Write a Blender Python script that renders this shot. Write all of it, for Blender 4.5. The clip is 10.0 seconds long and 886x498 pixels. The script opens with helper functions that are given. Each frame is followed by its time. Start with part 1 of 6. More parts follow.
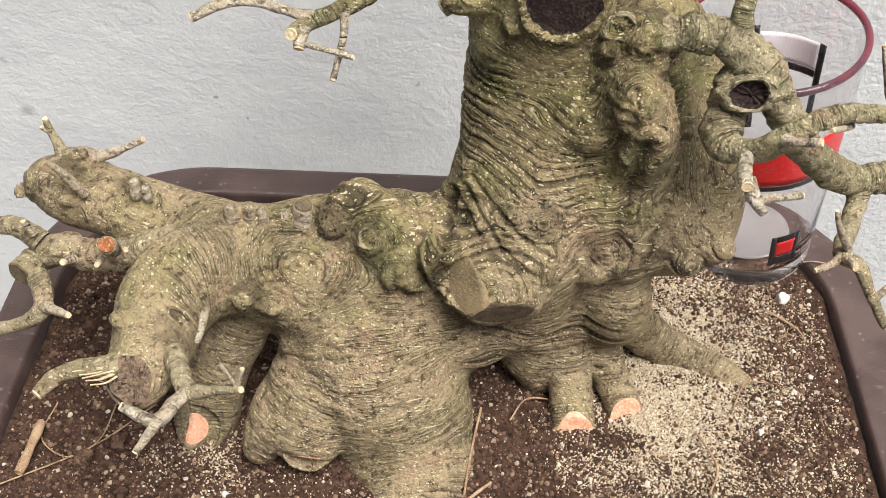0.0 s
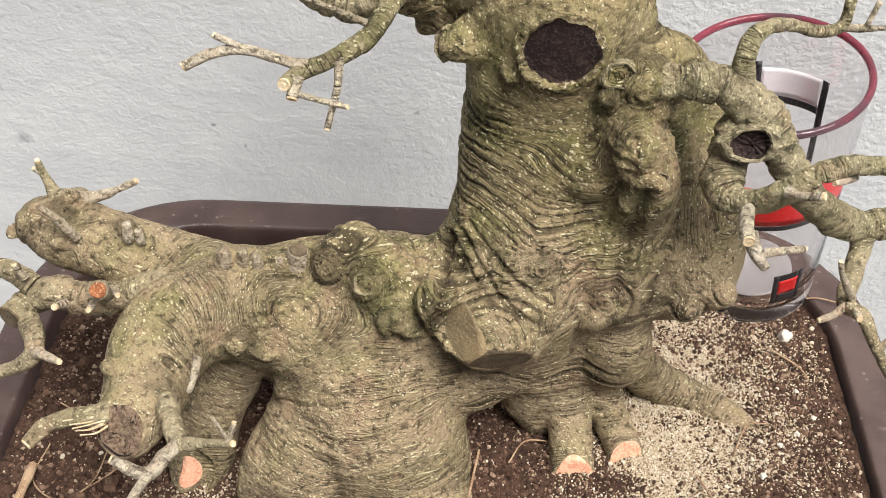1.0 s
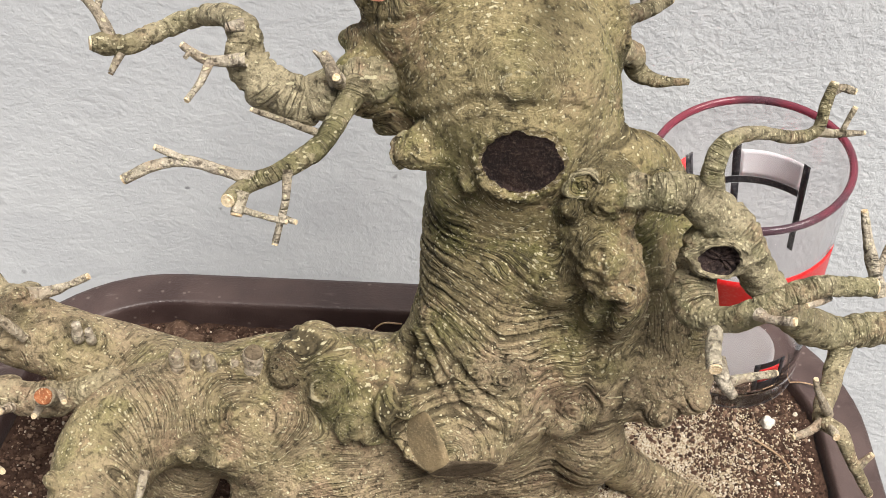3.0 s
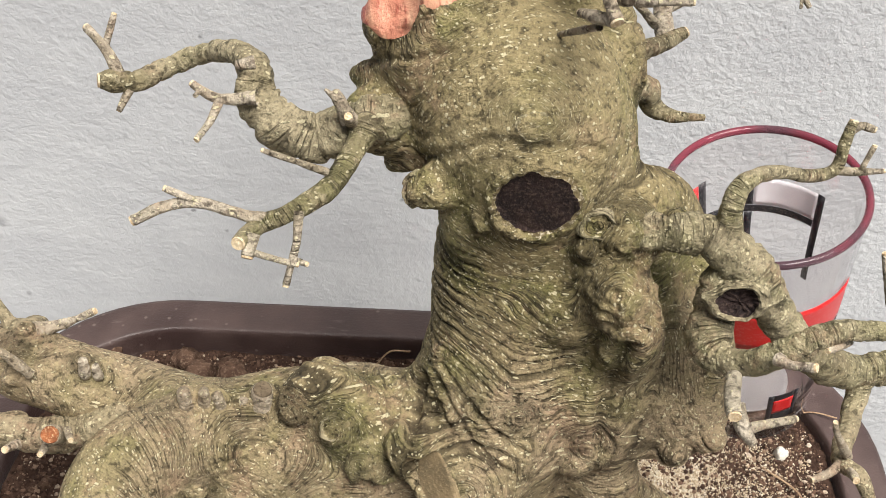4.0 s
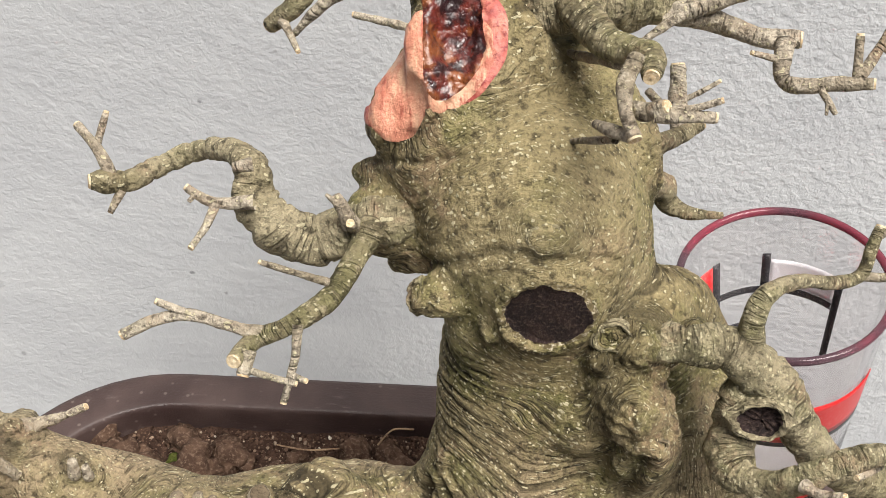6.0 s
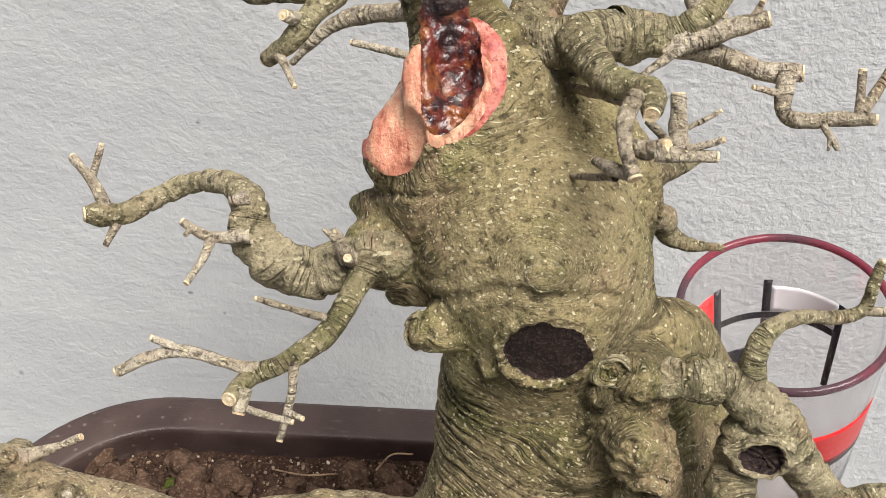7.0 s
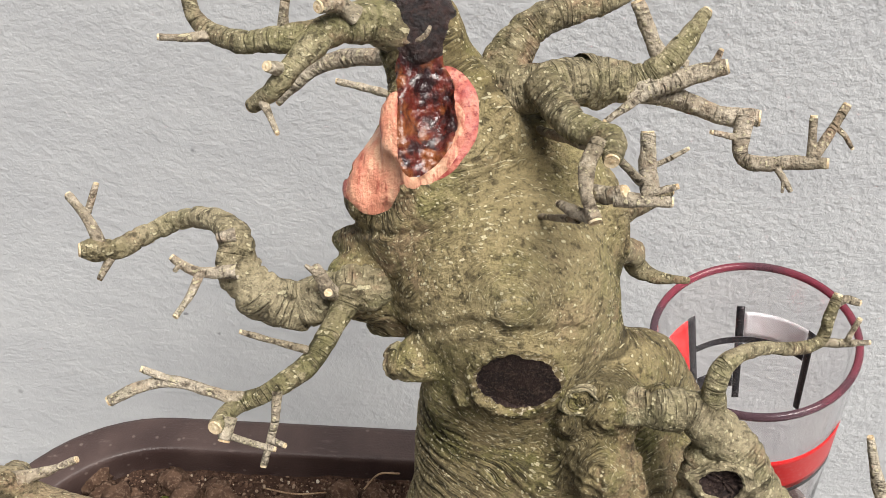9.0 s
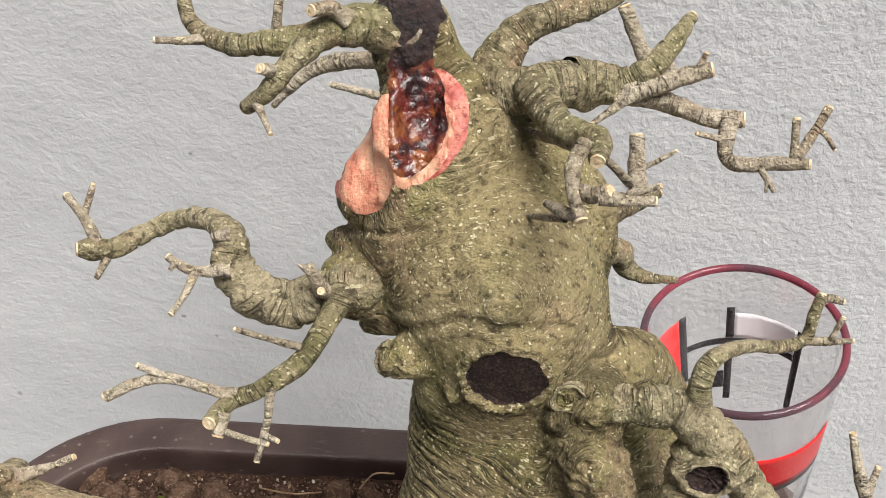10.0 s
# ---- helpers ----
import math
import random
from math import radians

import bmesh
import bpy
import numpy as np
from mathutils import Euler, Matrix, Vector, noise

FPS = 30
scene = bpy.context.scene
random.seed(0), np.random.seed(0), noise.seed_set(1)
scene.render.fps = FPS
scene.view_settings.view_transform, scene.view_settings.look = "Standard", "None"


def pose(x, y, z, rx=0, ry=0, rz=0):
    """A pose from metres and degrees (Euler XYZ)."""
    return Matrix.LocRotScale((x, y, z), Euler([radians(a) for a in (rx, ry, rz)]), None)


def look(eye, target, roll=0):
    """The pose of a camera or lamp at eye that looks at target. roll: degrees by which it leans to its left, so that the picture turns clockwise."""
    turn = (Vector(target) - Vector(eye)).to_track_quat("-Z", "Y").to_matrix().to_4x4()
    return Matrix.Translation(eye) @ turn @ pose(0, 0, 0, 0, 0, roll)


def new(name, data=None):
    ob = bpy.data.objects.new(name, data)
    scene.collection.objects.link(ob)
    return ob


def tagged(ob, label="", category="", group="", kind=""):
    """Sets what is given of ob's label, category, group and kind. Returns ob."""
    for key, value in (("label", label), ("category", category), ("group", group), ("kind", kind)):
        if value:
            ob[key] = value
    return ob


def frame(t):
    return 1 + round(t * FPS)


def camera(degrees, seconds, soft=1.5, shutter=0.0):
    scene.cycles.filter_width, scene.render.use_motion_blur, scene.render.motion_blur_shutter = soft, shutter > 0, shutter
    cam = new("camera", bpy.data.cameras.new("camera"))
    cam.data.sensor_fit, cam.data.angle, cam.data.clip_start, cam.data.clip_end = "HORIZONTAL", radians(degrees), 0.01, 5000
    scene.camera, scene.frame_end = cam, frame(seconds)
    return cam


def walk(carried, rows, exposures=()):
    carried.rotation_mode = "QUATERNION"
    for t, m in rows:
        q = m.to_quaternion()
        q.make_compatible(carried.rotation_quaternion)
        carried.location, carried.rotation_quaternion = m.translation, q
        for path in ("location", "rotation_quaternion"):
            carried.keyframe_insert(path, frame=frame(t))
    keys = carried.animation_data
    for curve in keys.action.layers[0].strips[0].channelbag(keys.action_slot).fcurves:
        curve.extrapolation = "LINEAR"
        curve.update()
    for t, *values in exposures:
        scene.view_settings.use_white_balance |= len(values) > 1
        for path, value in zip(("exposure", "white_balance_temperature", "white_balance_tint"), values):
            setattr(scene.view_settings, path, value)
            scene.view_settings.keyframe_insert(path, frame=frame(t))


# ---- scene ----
cam = camera(45.4, 10.0, soft=0.85)
# seconds, eye, target, roll
PATH = [
    (0, (0.0450, 0.1029, 0.4714), (0.0180, 0.8109, -0.2343), 0.76),
    (0.5, (0.0450, 0.1103, 0.4741), (0.0157, 0.8202, -0.2296), 0.64),
    (1, (0.0464, 0.1175, 0.4772), (0.0167, 0.8302, -0.2236), 0.69),
    (1.5, (0.0481, 0.1279, 0.4797), (0.0171, 0.8434, -0.2182), 0.59),
    (2, (0.0536, 0.1399, 0.4829), (0.0228, 0.8588, -0.2116), 0.71),
    (3.5, (0.0593, 0.1554, 0.4906), (0.0268, 0.8815, -0.1962), 0.66),
    (4, (0.0553, 0.1619, 0.4927), (0.0207, 0.8901, -0.1919), 0.58),
    (4.5, (0.0505, 0.1675, 0.4956), (0.0132, 0.9005, -0.1836), 0.49),
    (5, (0.0501, 0.1772, 0.4977), (0.0128, 0.9131, -0.1784), 0.50),
    (5.5, (0.0532, 0.1853, 0.4985), (0.0164, 0.9246, -0.1740), 0.62),
    (6, (0.0525, 0.1910, 0.5014), (0.0146, 0.9327, -0.1683), 0.57),
    (7.5, (0.0529, 0.1997, 0.5086), (0.0135, 0.9478, -0.1538), 0.57),
    (8, (0.0536, 0.1977, 0.5139), (0.0129, 0.9471, -0.1469), 0.49),
    (8.5, (0.0565, 0.1961, 0.5173), (0.0161, 0.9477, -0.1411), 0.52),
    (9, (0.0605, 0.1915, 0.5216), (0.0203, 0.9446, -0.1351), 0.55),
    (9.5, (0.0639, 0.1879, 0.5223), (0.0238, 0.9431, -0.1320), 0.61),
    (10, (0.0639, 0.1858, 0.5238), (0.0228, 0.9429, -0.1282), 0.57),
]
walk(cam, [(t, look(eye, target, roll)) for t, eye, target, roll in PATH], [(0, 0.08), (2, 0.05), (5, -0.02), (10, -0.13)])

# ---- light ----
world = bpy.data.worlds.new("overcast_sky")
scene.world = world
world.use_nodes = True
wn = world.node_tree
sky = wn.nodes.new("ShaderNodeTexSky")
sky.sky_type = "NISHITA"
sky.sun_disc = False
sky.sun_elevation = radians(67)
sky.sun_rotation = radians(140)
sky.dust_density = 6.0
sky.air_density = 0.7
wn.links.new(sky.outputs[0], wn.nodes["Background"].inputs[0])
wn.nodes["Background"].inputs[1].default_value = 0.043

sun = new("sun", bpy.data.lights.new("sun", "SUN"))
sun.data.energy = 6.9
sun.data.angle = radians(34)
sun.data.color = (1.0, 0.965, 0.91)
sun.matrix_world = look((0.62, -0.24, 1.9), (0.05, 0.45, 0.1))


# ---- materials ----
def material(name, rough=0.7, spec=0.3):
    m = bpy.data.materials.new(name)
    m.use_nodes = True
    b = m.node_tree.nodes["Principled BSDF"]
    b.inputs["Roughness"].default_value = rough
    b.inputs["Specular IOR Level"].default_value = spec
    return m, m.node_tree, b


def wire(tree, value, socket):
    if isinstance(value, bpy.types.NodeSocket):
        tree.links.new(value, socket)
    elif isinstance(value, tuple) and len(value) == 3 and socket.type == "RGBA":
        socket.default_value = (*value, 1)
    else:
        socket.default_value = value


def maths(tree, op, a, b=0.0, c=0.0):
    n = tree.nodes.new("ShaderNodeMath")
    n.operation = op
    for k, v in enumerate((a, b, c)):
        wire(tree, v, n.inputs[k])
    return n.outputs[0]


def vmath(tree, op, a, b=(0, 0, 0), scale=None):
    n = tree.nodes.new("ShaderNodeVectorMath")
    n.operation = op
    wire(tree, a, n.inputs[0])
    wire(tree, b, n.inputs[1])
    if scale is not None:
        wire(tree, scale, n.inputs["Scale"])
    return n.outputs["Value"] if op in ("DISTANCE", "LENGTH", "DOT_PRODUCT") else n.outputs[0]


def ramp(tree, value, lo, hi, a=0.0, b=1.0):
    n = tree.nodes.new("ShaderNodeMapRange")
    n.interpolation_type = "SMOOTHSTEP"
    wire(tree, value, n.inputs[0])
    for k, v in zip((1, 2, 3, 4), (lo, hi, a, b)):
        wire(tree, v, n.inputs[k])
    return n.outputs[0]


def mixed(tree, f, a, b, how="MIX"):
    n = tree.nodes.new("ShaderNodeMix")
    n.data_type = "RGBA"
    n.blend_type = how
    wire(tree, f, n.inputs["Factor"])
    wire(tree, a, n.inputs[6])
    wire(tree, b, n.inputs[7])
    return n.outputs[2]


def fuzz(tree, vector, scale, detail=3.0, rough=0.55):
    n = tree.nodes.new("ShaderNodeTexNoise")
    wire(tree, vector, n.inputs["Vector"])
    n.inputs["Scale"].default_value = scale
    n.inputs["Detail"].default_value = detail
    n.inputs["Roughness"].default_value = rough
    return n.outputs["Fac"]


def cells(tree, vector, scale):
    n = tree.nodes.new("ShaderNodeTexVoronoi")
    wire(tree, vector, n.inputs["Vector"])
    n.inputs["Scale"].default_value = scale
    return n.outputs["Distance"], n.outputs["Color"]


def place(tree):
    return tree.nodes.new("ShaderNodeNewGeometry").outputs["Position"]


def relief(tree, bsdf, height, distance, strength=1.0):
    n = tree.nodes.new("ShaderNodeBump")
    n.inputs["Strength"].default_value = strength
    n.inputs["Distance"].default_value = distance
    wire(tree, height, n.inputs["Height"])
    tree.links.new(n.outputs[0], bsdf.inputs["Normal"])


def bark(name, dark, mid, light, green, spots=1.0, moss=0.45, pull=1.0, crackle=0.6, dusty=0.75):
    """Bark whose fine lines run round the limb: they follow the attribute 'along'; 'ridge' tells crests from creases,
    which get painted shade; 'sleek' where it is smooth.
    """
    m, t, b = material(name, 0.72, 0.28)
    at, rg, sk = (t.nodes.new("ShaderNodeAttribute") for _ in range(3))
    at.attribute_name, rg.attribute_name, sk.attribute_name = "along", "ridge", "sleek"
    along, ridge, p = at.outputs["Fac"], rg.outputs["Fac"], place(t)
    worn = maths(t, "SUBTRACT", 1.0, maths(t, "MULTIPLY", sk.outputs["Fac"], 0.8))
    shear = t.nodes.new("ShaderNodeCombineXYZ")
    for k, v in enumerate((1.0, 0.62, -0.45)):
        wire(t, maths(t, "MULTIPLY", along, v), shear.inputs[k])
    shear = shear.outputs[0]

    def drawn(across, round_, detail, rough):
        return fuzz(t, vmath(t, "ADD", vmath(t, "SCALE", p, scale=across), vmath(t, "SCALE", shear, scale=round_ * pull)), 1.0, detail, rough)

    lines, fine = drawn(34.0, 340.0, 2.5, 0.5), drawn(110.0, 820.0, 3.0, 0.6)
    grit = fuzz(t, p, 1000.0, 4.0, 0.7)
    broad = fuzz(t, p, 24.0, 4.0, 0.6)
    patch = fuzz(t, vmath(t, "ADD", p, (3.1, 1.7, 5.2)), 34.0, 5.0, 0.66)
    tan = fuzz(t, vmath(t, "ADD", p, (7.7, 2.2, 0.4)), 45.0, 5.0, 0.68)
    zone = ramp(t, fuzz(t, vmath(t, "ADD", p, (1.3, 6.1, 2.4)), 60.0, 3.0, 0.55), 0.42, 0.60, 0.12, 1.0)
    xyz = t.nodes.new("ShaderNodeSeparateXYZ")
    wire(t, p, xyz.inputs[0])
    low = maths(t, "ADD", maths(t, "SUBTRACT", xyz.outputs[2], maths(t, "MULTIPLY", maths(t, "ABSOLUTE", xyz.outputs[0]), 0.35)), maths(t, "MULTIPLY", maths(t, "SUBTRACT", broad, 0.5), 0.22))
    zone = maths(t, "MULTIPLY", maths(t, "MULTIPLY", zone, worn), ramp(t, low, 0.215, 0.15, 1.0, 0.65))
    col = mixed(t, ramp(t, broad, 0.36, 0.64), mid, light)
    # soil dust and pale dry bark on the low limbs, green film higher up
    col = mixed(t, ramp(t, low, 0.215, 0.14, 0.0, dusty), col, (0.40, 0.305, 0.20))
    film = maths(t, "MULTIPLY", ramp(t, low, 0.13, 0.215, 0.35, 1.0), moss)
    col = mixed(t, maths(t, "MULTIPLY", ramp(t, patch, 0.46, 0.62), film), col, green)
    col = mixed(t, maths(t, "MULTIPLY", ramp(t, tan, 0.53, 0.66), 0.6), col, (0.34, 0.225, 0.145))
    # smooth bark is paler, which also paints in light on the head's bulge
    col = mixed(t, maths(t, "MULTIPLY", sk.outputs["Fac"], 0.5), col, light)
    wart = fuzz(t, p, 320.0, 3.0, 0.6)
    col = mixed(t, maths(t, "MULTIPLY", ramp(t, wart, 0.46, 0.32), 0.7), col, dark)
    col = mixed(t, maths(t, "MULTIPLY", ramp(t, wart, 0.54, 0.68), 0.5), col, vmath(t, "SCALE", light, scale=1.25))
    # creases and folds painted dark: their shade is put into the colour
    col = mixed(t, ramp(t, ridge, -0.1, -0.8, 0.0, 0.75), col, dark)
    crack = maths(t, "MULTIPLY", ramp(t, maths(t, "ABSOLUTE", maths(t, "SUBTRACT", lines, 0.5)), 0.035, 0.005), zone)
    crack2 = maths(t, "MULTIPLY", ramp(t, maths(t, "ABSOLUTE", maths(t, "SUBTRACT", fine, 0.5)), 0.04, 0.0), zone)
    col = mixed(t, maths(t, "MULTIPLY", crack, crackle * 1.4), col, dark)
    col = mixed(t, maths(t, "MULTIPLY", crack2, crackle * 0.35), col, dark)
    col = mixed(t, maths(t, "MULTIPLY", ramp(t, lines, 0.56, 0.70), 0.22), col, light)
    col = mixed(t, maths(t, "MULTIPLY", ramp(t, grit, 0.54, 0.66), 0.5), col, vmath(t, "SCALE", col, scale=1.6))
    col = mixed(t, maths(t, "MULTIPLY", ramp(t, grit, 0.47, 0.34), 0.75), col, vmath(t, "SCALE", col, scale=0.42))
    # pale breathing pores: dashes drawn out round the limb, and round dots
    wobble = t.nodes.new("ShaderNodeTexNoise")
    wire(t, p, wobble.inputs["Vector"])
    wobble.inputs["Scale"].default_value = 900.0
    fuzzy, pore = wobble.outputs["Color"], 0.0
    for across, round_, share, most in ((300.0, 520.0, 0.0, 0.28), (470.0, 170.0, 0.10, 0.28), (430.0, 0.0, 0.20, 0.25)):
        q = vmath(t, "ADD", vmath(t, "SCALE", p, scale=across), vmath(t, "SCALE", shear, scale=round_ * pull))
        q = vmath(t, "ADD", vmath(t, "SCALE", fuzzy, scale=0.4), vmath(t, "ADD", q, (0.0, across, 0.0)))
        d, c = cells(t, q, 1.0)
        keep = t.nodes.new("ShaderNodeSeparateColor")
        wire(t, c, keep.inputs[0])
        size = maths(t, "MULTIPLY", maths(t, "GREATER_THAN", keep.outputs[0], share), maths(t, "MULTIPLY_ADD", keep.outputs[1], 0.6 * most, 0.4 * most))
        pore = maths(t, "MAXIMUM", pore, ramp(t, maths(t, "SUBTRACT", size, d), 0.0, 0.05))
    pore = maths(t, "MULTIPLY", pore, spots)
    col = mixed(t, maths(t, "MULTIPLY", pore, 0.85), col, (0.68, 0.61, 0.40))
    wire(t, col, b.inputs["Base Color"])
    h = maths(t, "MULTIPLY", maths(t, "ADD", maths(t, "MULTIPLY", lines, 1.2), maths(t, "MULTIPLY", fine, 0.35)), zone)
    h = maths(t, "ADD", h, maths(t, "MULTIPLY", grit, 0.36))
    h = maths(t, "ADD", h, maths(t, "MULTIPLY", wart, 0.7))
    h = maths(t, "ADD", h, maths(t, "MULTIPLY", pore, 0.28))
    h = maths(t, "SUBTRACT", h, maths(t, "MULTIPLY", crack, 0.35))
    h = maths(t, "SUBTRACT", h, maths(t, "MULTIPLY", crack2, 0.12))
    relief(t, b, h, 0.0034, 1.0)
    wire(t, ramp(t, grit, 0.3, 0.7, 0.58, 0.82), b.inputs["Roughness"])
    return m


def mottled(name, colours, scale, rough=0.7, spec=0.3, bump=0.0006, grain=1200.0, shift=(0, 0, 0)):
    """Three colours in clouds of two sizes, with a fine relief."""
    m, t, b = material(name, rough, spec)
    p = vmath(t, "ADD", place(t), shift)
    big, small = fuzz(t, p, scale, 4.0, 0.6), fuzz(t, p, grain, 4.0, 0.65)
    col = mixed(t, ramp(t, big, 0.38, 0.62), colours[0], colours[1])
    col = mixed(t, ramp(t, small, 0.48, 0.68), col, colours[2])
    wire(t, col, b.inputs["Base Color"])
    relief(t, b, maths(t, "ADD", small, maths(t, "MULTIPLY", big, 0.6)), bump)
    return m


def grains(name, stops, rough=0.85):
    """Each loose grain takes its own colour out of a few."""
    m, t, b = material(name, rough, 0.2)
    n = t.nodes.new("ShaderNodeValToRGB")
    n.color_ramp.interpolation = "LINEAR"
    while len(n.color_ramp.elements) < len(stops):
        n.color_ramp.elements.new(0.5)
    for e, (at, c) in zip(n.color_ramp.elements, stops):
        e.position, e.color = at, (*c, 1)
    wire(t, t.nodes.new("ShaderNodeNewGeometry").outputs["Random Per Island"], n.inputs[0])
    small = fuzz(t, place(t), 1500.0, 3.0, 0.6)
    wire(t, mixed(t, ramp(t, small, 0.4, 0.7, 0.0, 0.5), n.outputs[0], vmath(t, "SCALE", n.outputs[0], scale=0.55)), b.inputs["Base Color"])
    relief(t, b, small, 0.0005)
    return m


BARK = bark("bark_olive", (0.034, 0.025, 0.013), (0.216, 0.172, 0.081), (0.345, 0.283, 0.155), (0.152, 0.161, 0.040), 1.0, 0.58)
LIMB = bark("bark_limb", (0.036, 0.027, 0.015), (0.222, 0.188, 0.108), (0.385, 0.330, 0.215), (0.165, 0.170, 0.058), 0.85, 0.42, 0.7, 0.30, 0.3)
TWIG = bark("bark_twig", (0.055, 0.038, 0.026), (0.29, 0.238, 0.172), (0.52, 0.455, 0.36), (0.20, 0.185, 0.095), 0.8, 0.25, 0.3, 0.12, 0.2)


def carved_flesh():
    """Carved sapwood: salmon, streaked and bruised darker red, moist."""
    m, t, b = material("carved_wood_flesh", 0.36, 0.5)
    p = place(t)
    q = vmath(t, "MULTIPLY", p, (260.0, 90.0, 70.0))
    streak, broad, fine = fuzz(t, q, 1.0, 4.0, 0.6), fuzz(t, p, 70.0, 4.0, 0.6), fuzz(t, p, 800.0, 4.0, 0.65)
    col = mixed(t, ramp(t, broad, 0.38, 0.60), (0.72, 0.41, 0.27), (0.60, 0.24, 0.155))
    col = mixed(t, maths(t, "MULTIPLY", ramp(t, streak, 0.50, 0.62), 0.85), col, (0.36, 0.085, 0.055))
    col = mixed(t, maths(t, "MULTIPLY", ramp(t, streak, 0.46, 0.32), 0.7), col, (0.78, 0.51, 0.33))
    col = mixed(t, maths(t, "MULTIPLY", ramp(t, fine, 0.60, 0.74), 0.6), col, (0.30, 0.06, 0.04))
    wire(t, col, b.inputs["Base Color"])
    wire(t, ramp(t, broad, 0.3, 0.7, 0.28, 0.5), b.inputs["Roughness"])
    relief(t, b, maths(t, "ADD", fine, streak), 0.0007)
    return m


FLESH = carved_flesh()


def wet_wood():
    """Freshly carved heartwood, wet: streaks of rust and near-black along the grain, glossy."""
    m, t, b = material("raw_wood_wet", 0.2, 0.6)
    p = place(t)
    q = vmath(t, "MULTIPLY", p, (230.0, 150.0, 120.0))
    streak, broad, fine = fuzz(t, q, 1.0, 4.0, 0.65), fuzz(t, p, 120.0, 3.0, 0.6), fuzz(t, p, 420.0, 3.0, 0.55)
    col = mixed(t, ramp(t, streak, 0.40, 0.60), (0.016, 0.004, 0.005), (0.125, 0.020, 0.013))
    col = mixed(t, ramp(t, broad, 0.46, 0.60), col, (0.20, 0.060, 0.018))
    col = mixed(t, ramp(t, broad, 0.46, 0.34), col, (0.020, 0.006, 0.007))
    wire(t, col, b.inputs["Base Color"])
    wire(t, ramp(t, fine, 0.35, 0.65, 0.22, 0.5), b.inputs["Roughness"])
    b.inputs["Coat Weight"].default_value = 0.25
    b.inputs["Coat Roughness"].default_value = 0.22
    relief(t, b, maths(t, "ADD", fine, maths(t, "MULTIPLY", streak, 0.7)), 0.0011)
    return m


RAW = wet_wood()
RIND = mottled("cut_bark_rind", ((0.38, 0.070, 0.060), (0.55, 0.22, 0.15), (0.24, 0.036, 0.034)), 110.0, 0.4, 0.45, 0.0005, 700.0)
CHAR = mottled("sealed_wound_black", ((0.016, 0.010, 0.010), (0.030, 0.017, 0.015), (0.075, 0.050, 0.040)), 160.0, 0.75, 0.25, 0.0012, 900.0)
TAR = mottled("wound_paste_black", ((0.010, 0.008, 0.009), (0.028, 0.013, 0.012), (0.045, 0.022, 0.018)), 200.0, 0.35, 0.5, 0.0018, 700.0)
OLDCUT = mottled("old_cut_wood", ((0.30, 0.225, 0.125), (0.20, 0.155, 0.09), (0.36, 0.27, 0.16)), 90.0, 0.75, 0.25, 0.0006, 900.0)
DARKCUT = mottled("dark_cut_wood", ((0.10, 0.075, 0.048), (0.17, 0.13, 0.085), (0.06, 0.042, 0.028)), 170.0, 0.8, 0.2, 0.0009, 900.0)
CALLUS = mottled("flaky_callus", ((0.19, 0.15, 0.078), (0.10, 0.077, 0.038), (0.50, 0.44, 0.32)), 220.0, 0.85, 0.2, 0.0012, 700.0)
PALE = mottled("fresh_cut_wood", ((0.64, 0.52, 0.34), (0.50, 0.36, 0.21), (0.74, 0.64, 0.47)), 300.0, 0.7, 0.3, 0.0003, 1500.0)
ROT = mottled("rotten_heartwood", ((0.34, 0.12, 0.05), (0.20, 0.07, 0.03), (0.55, 0.35, 0.2)), 300.0, 0.85, 0.2, 0.001, 900.0)
PINK = mottled("pink_root_cut", ((0.80, 0.44, 0.29), (0.66, 0.27, 0.17), (0.84, 0.56, 0.40)), 180.0, 0.6, 0.35, 0.0005, 900.0)


def cracked_cut():
    """Old sawn wood, split from the heart outwards."""
    m, t, b = material("cracked_cut_wood", 0.85, 0.2)
    p = place(t)
    off = t.nodes.new("ShaderNodeSeparateXYZ")
    wire(t, vmath(t, "SUBTRACT", p, (-0.0737, 0.3325, 0.1690)), off.inputs[0])
    out = maths(t, "SQRT", maths(t, "ADD", maths(t, "POWER", off.outputs[0], 2.0), maths(t, "POWER", off.outputs[2], 2.0)))
    ray = t.nodes.new("ShaderNodeCombineXYZ")
    wire(t, maths(t, "MULTIPLY", maths(t, "DIVIDE", off.outputs[0], out), 2.2), ray.inputs[0])
    wire(t, maths(t, "MULTIPLY", maths(t, "DIVIDE", off.outputs[2], out), 2.2), ray.inputs[1])
    wire(t, maths(t, "MULTIPLY", out, 90.0), ray.inputs[2])
    split = ramp(t, maths(t, "ABSOLUTE", maths(t, "SUBTRACT", fuzz(t, ray.outputs[0], 1.0, 3.0, 0.6), 0.5)), 0.014, 0.0, 0.0, 0.8)
    grain = fuzz(t, p, 700.0, 4.0, 0.65)
    col = mixed(t, ramp(t, grain, 0.35, 0.68), (0.12, 0.082, 0.058), (0.27, 0.195, 0.135))
    wire(t, mixed(t, split, col, (0.015, 0.010, 0.008)), b.inputs["Base Color"])
    relief(t, b, maths(t, "SUBTRACT", grain, split), 0.0014)
    return m


CRACKED = cracked_cut()


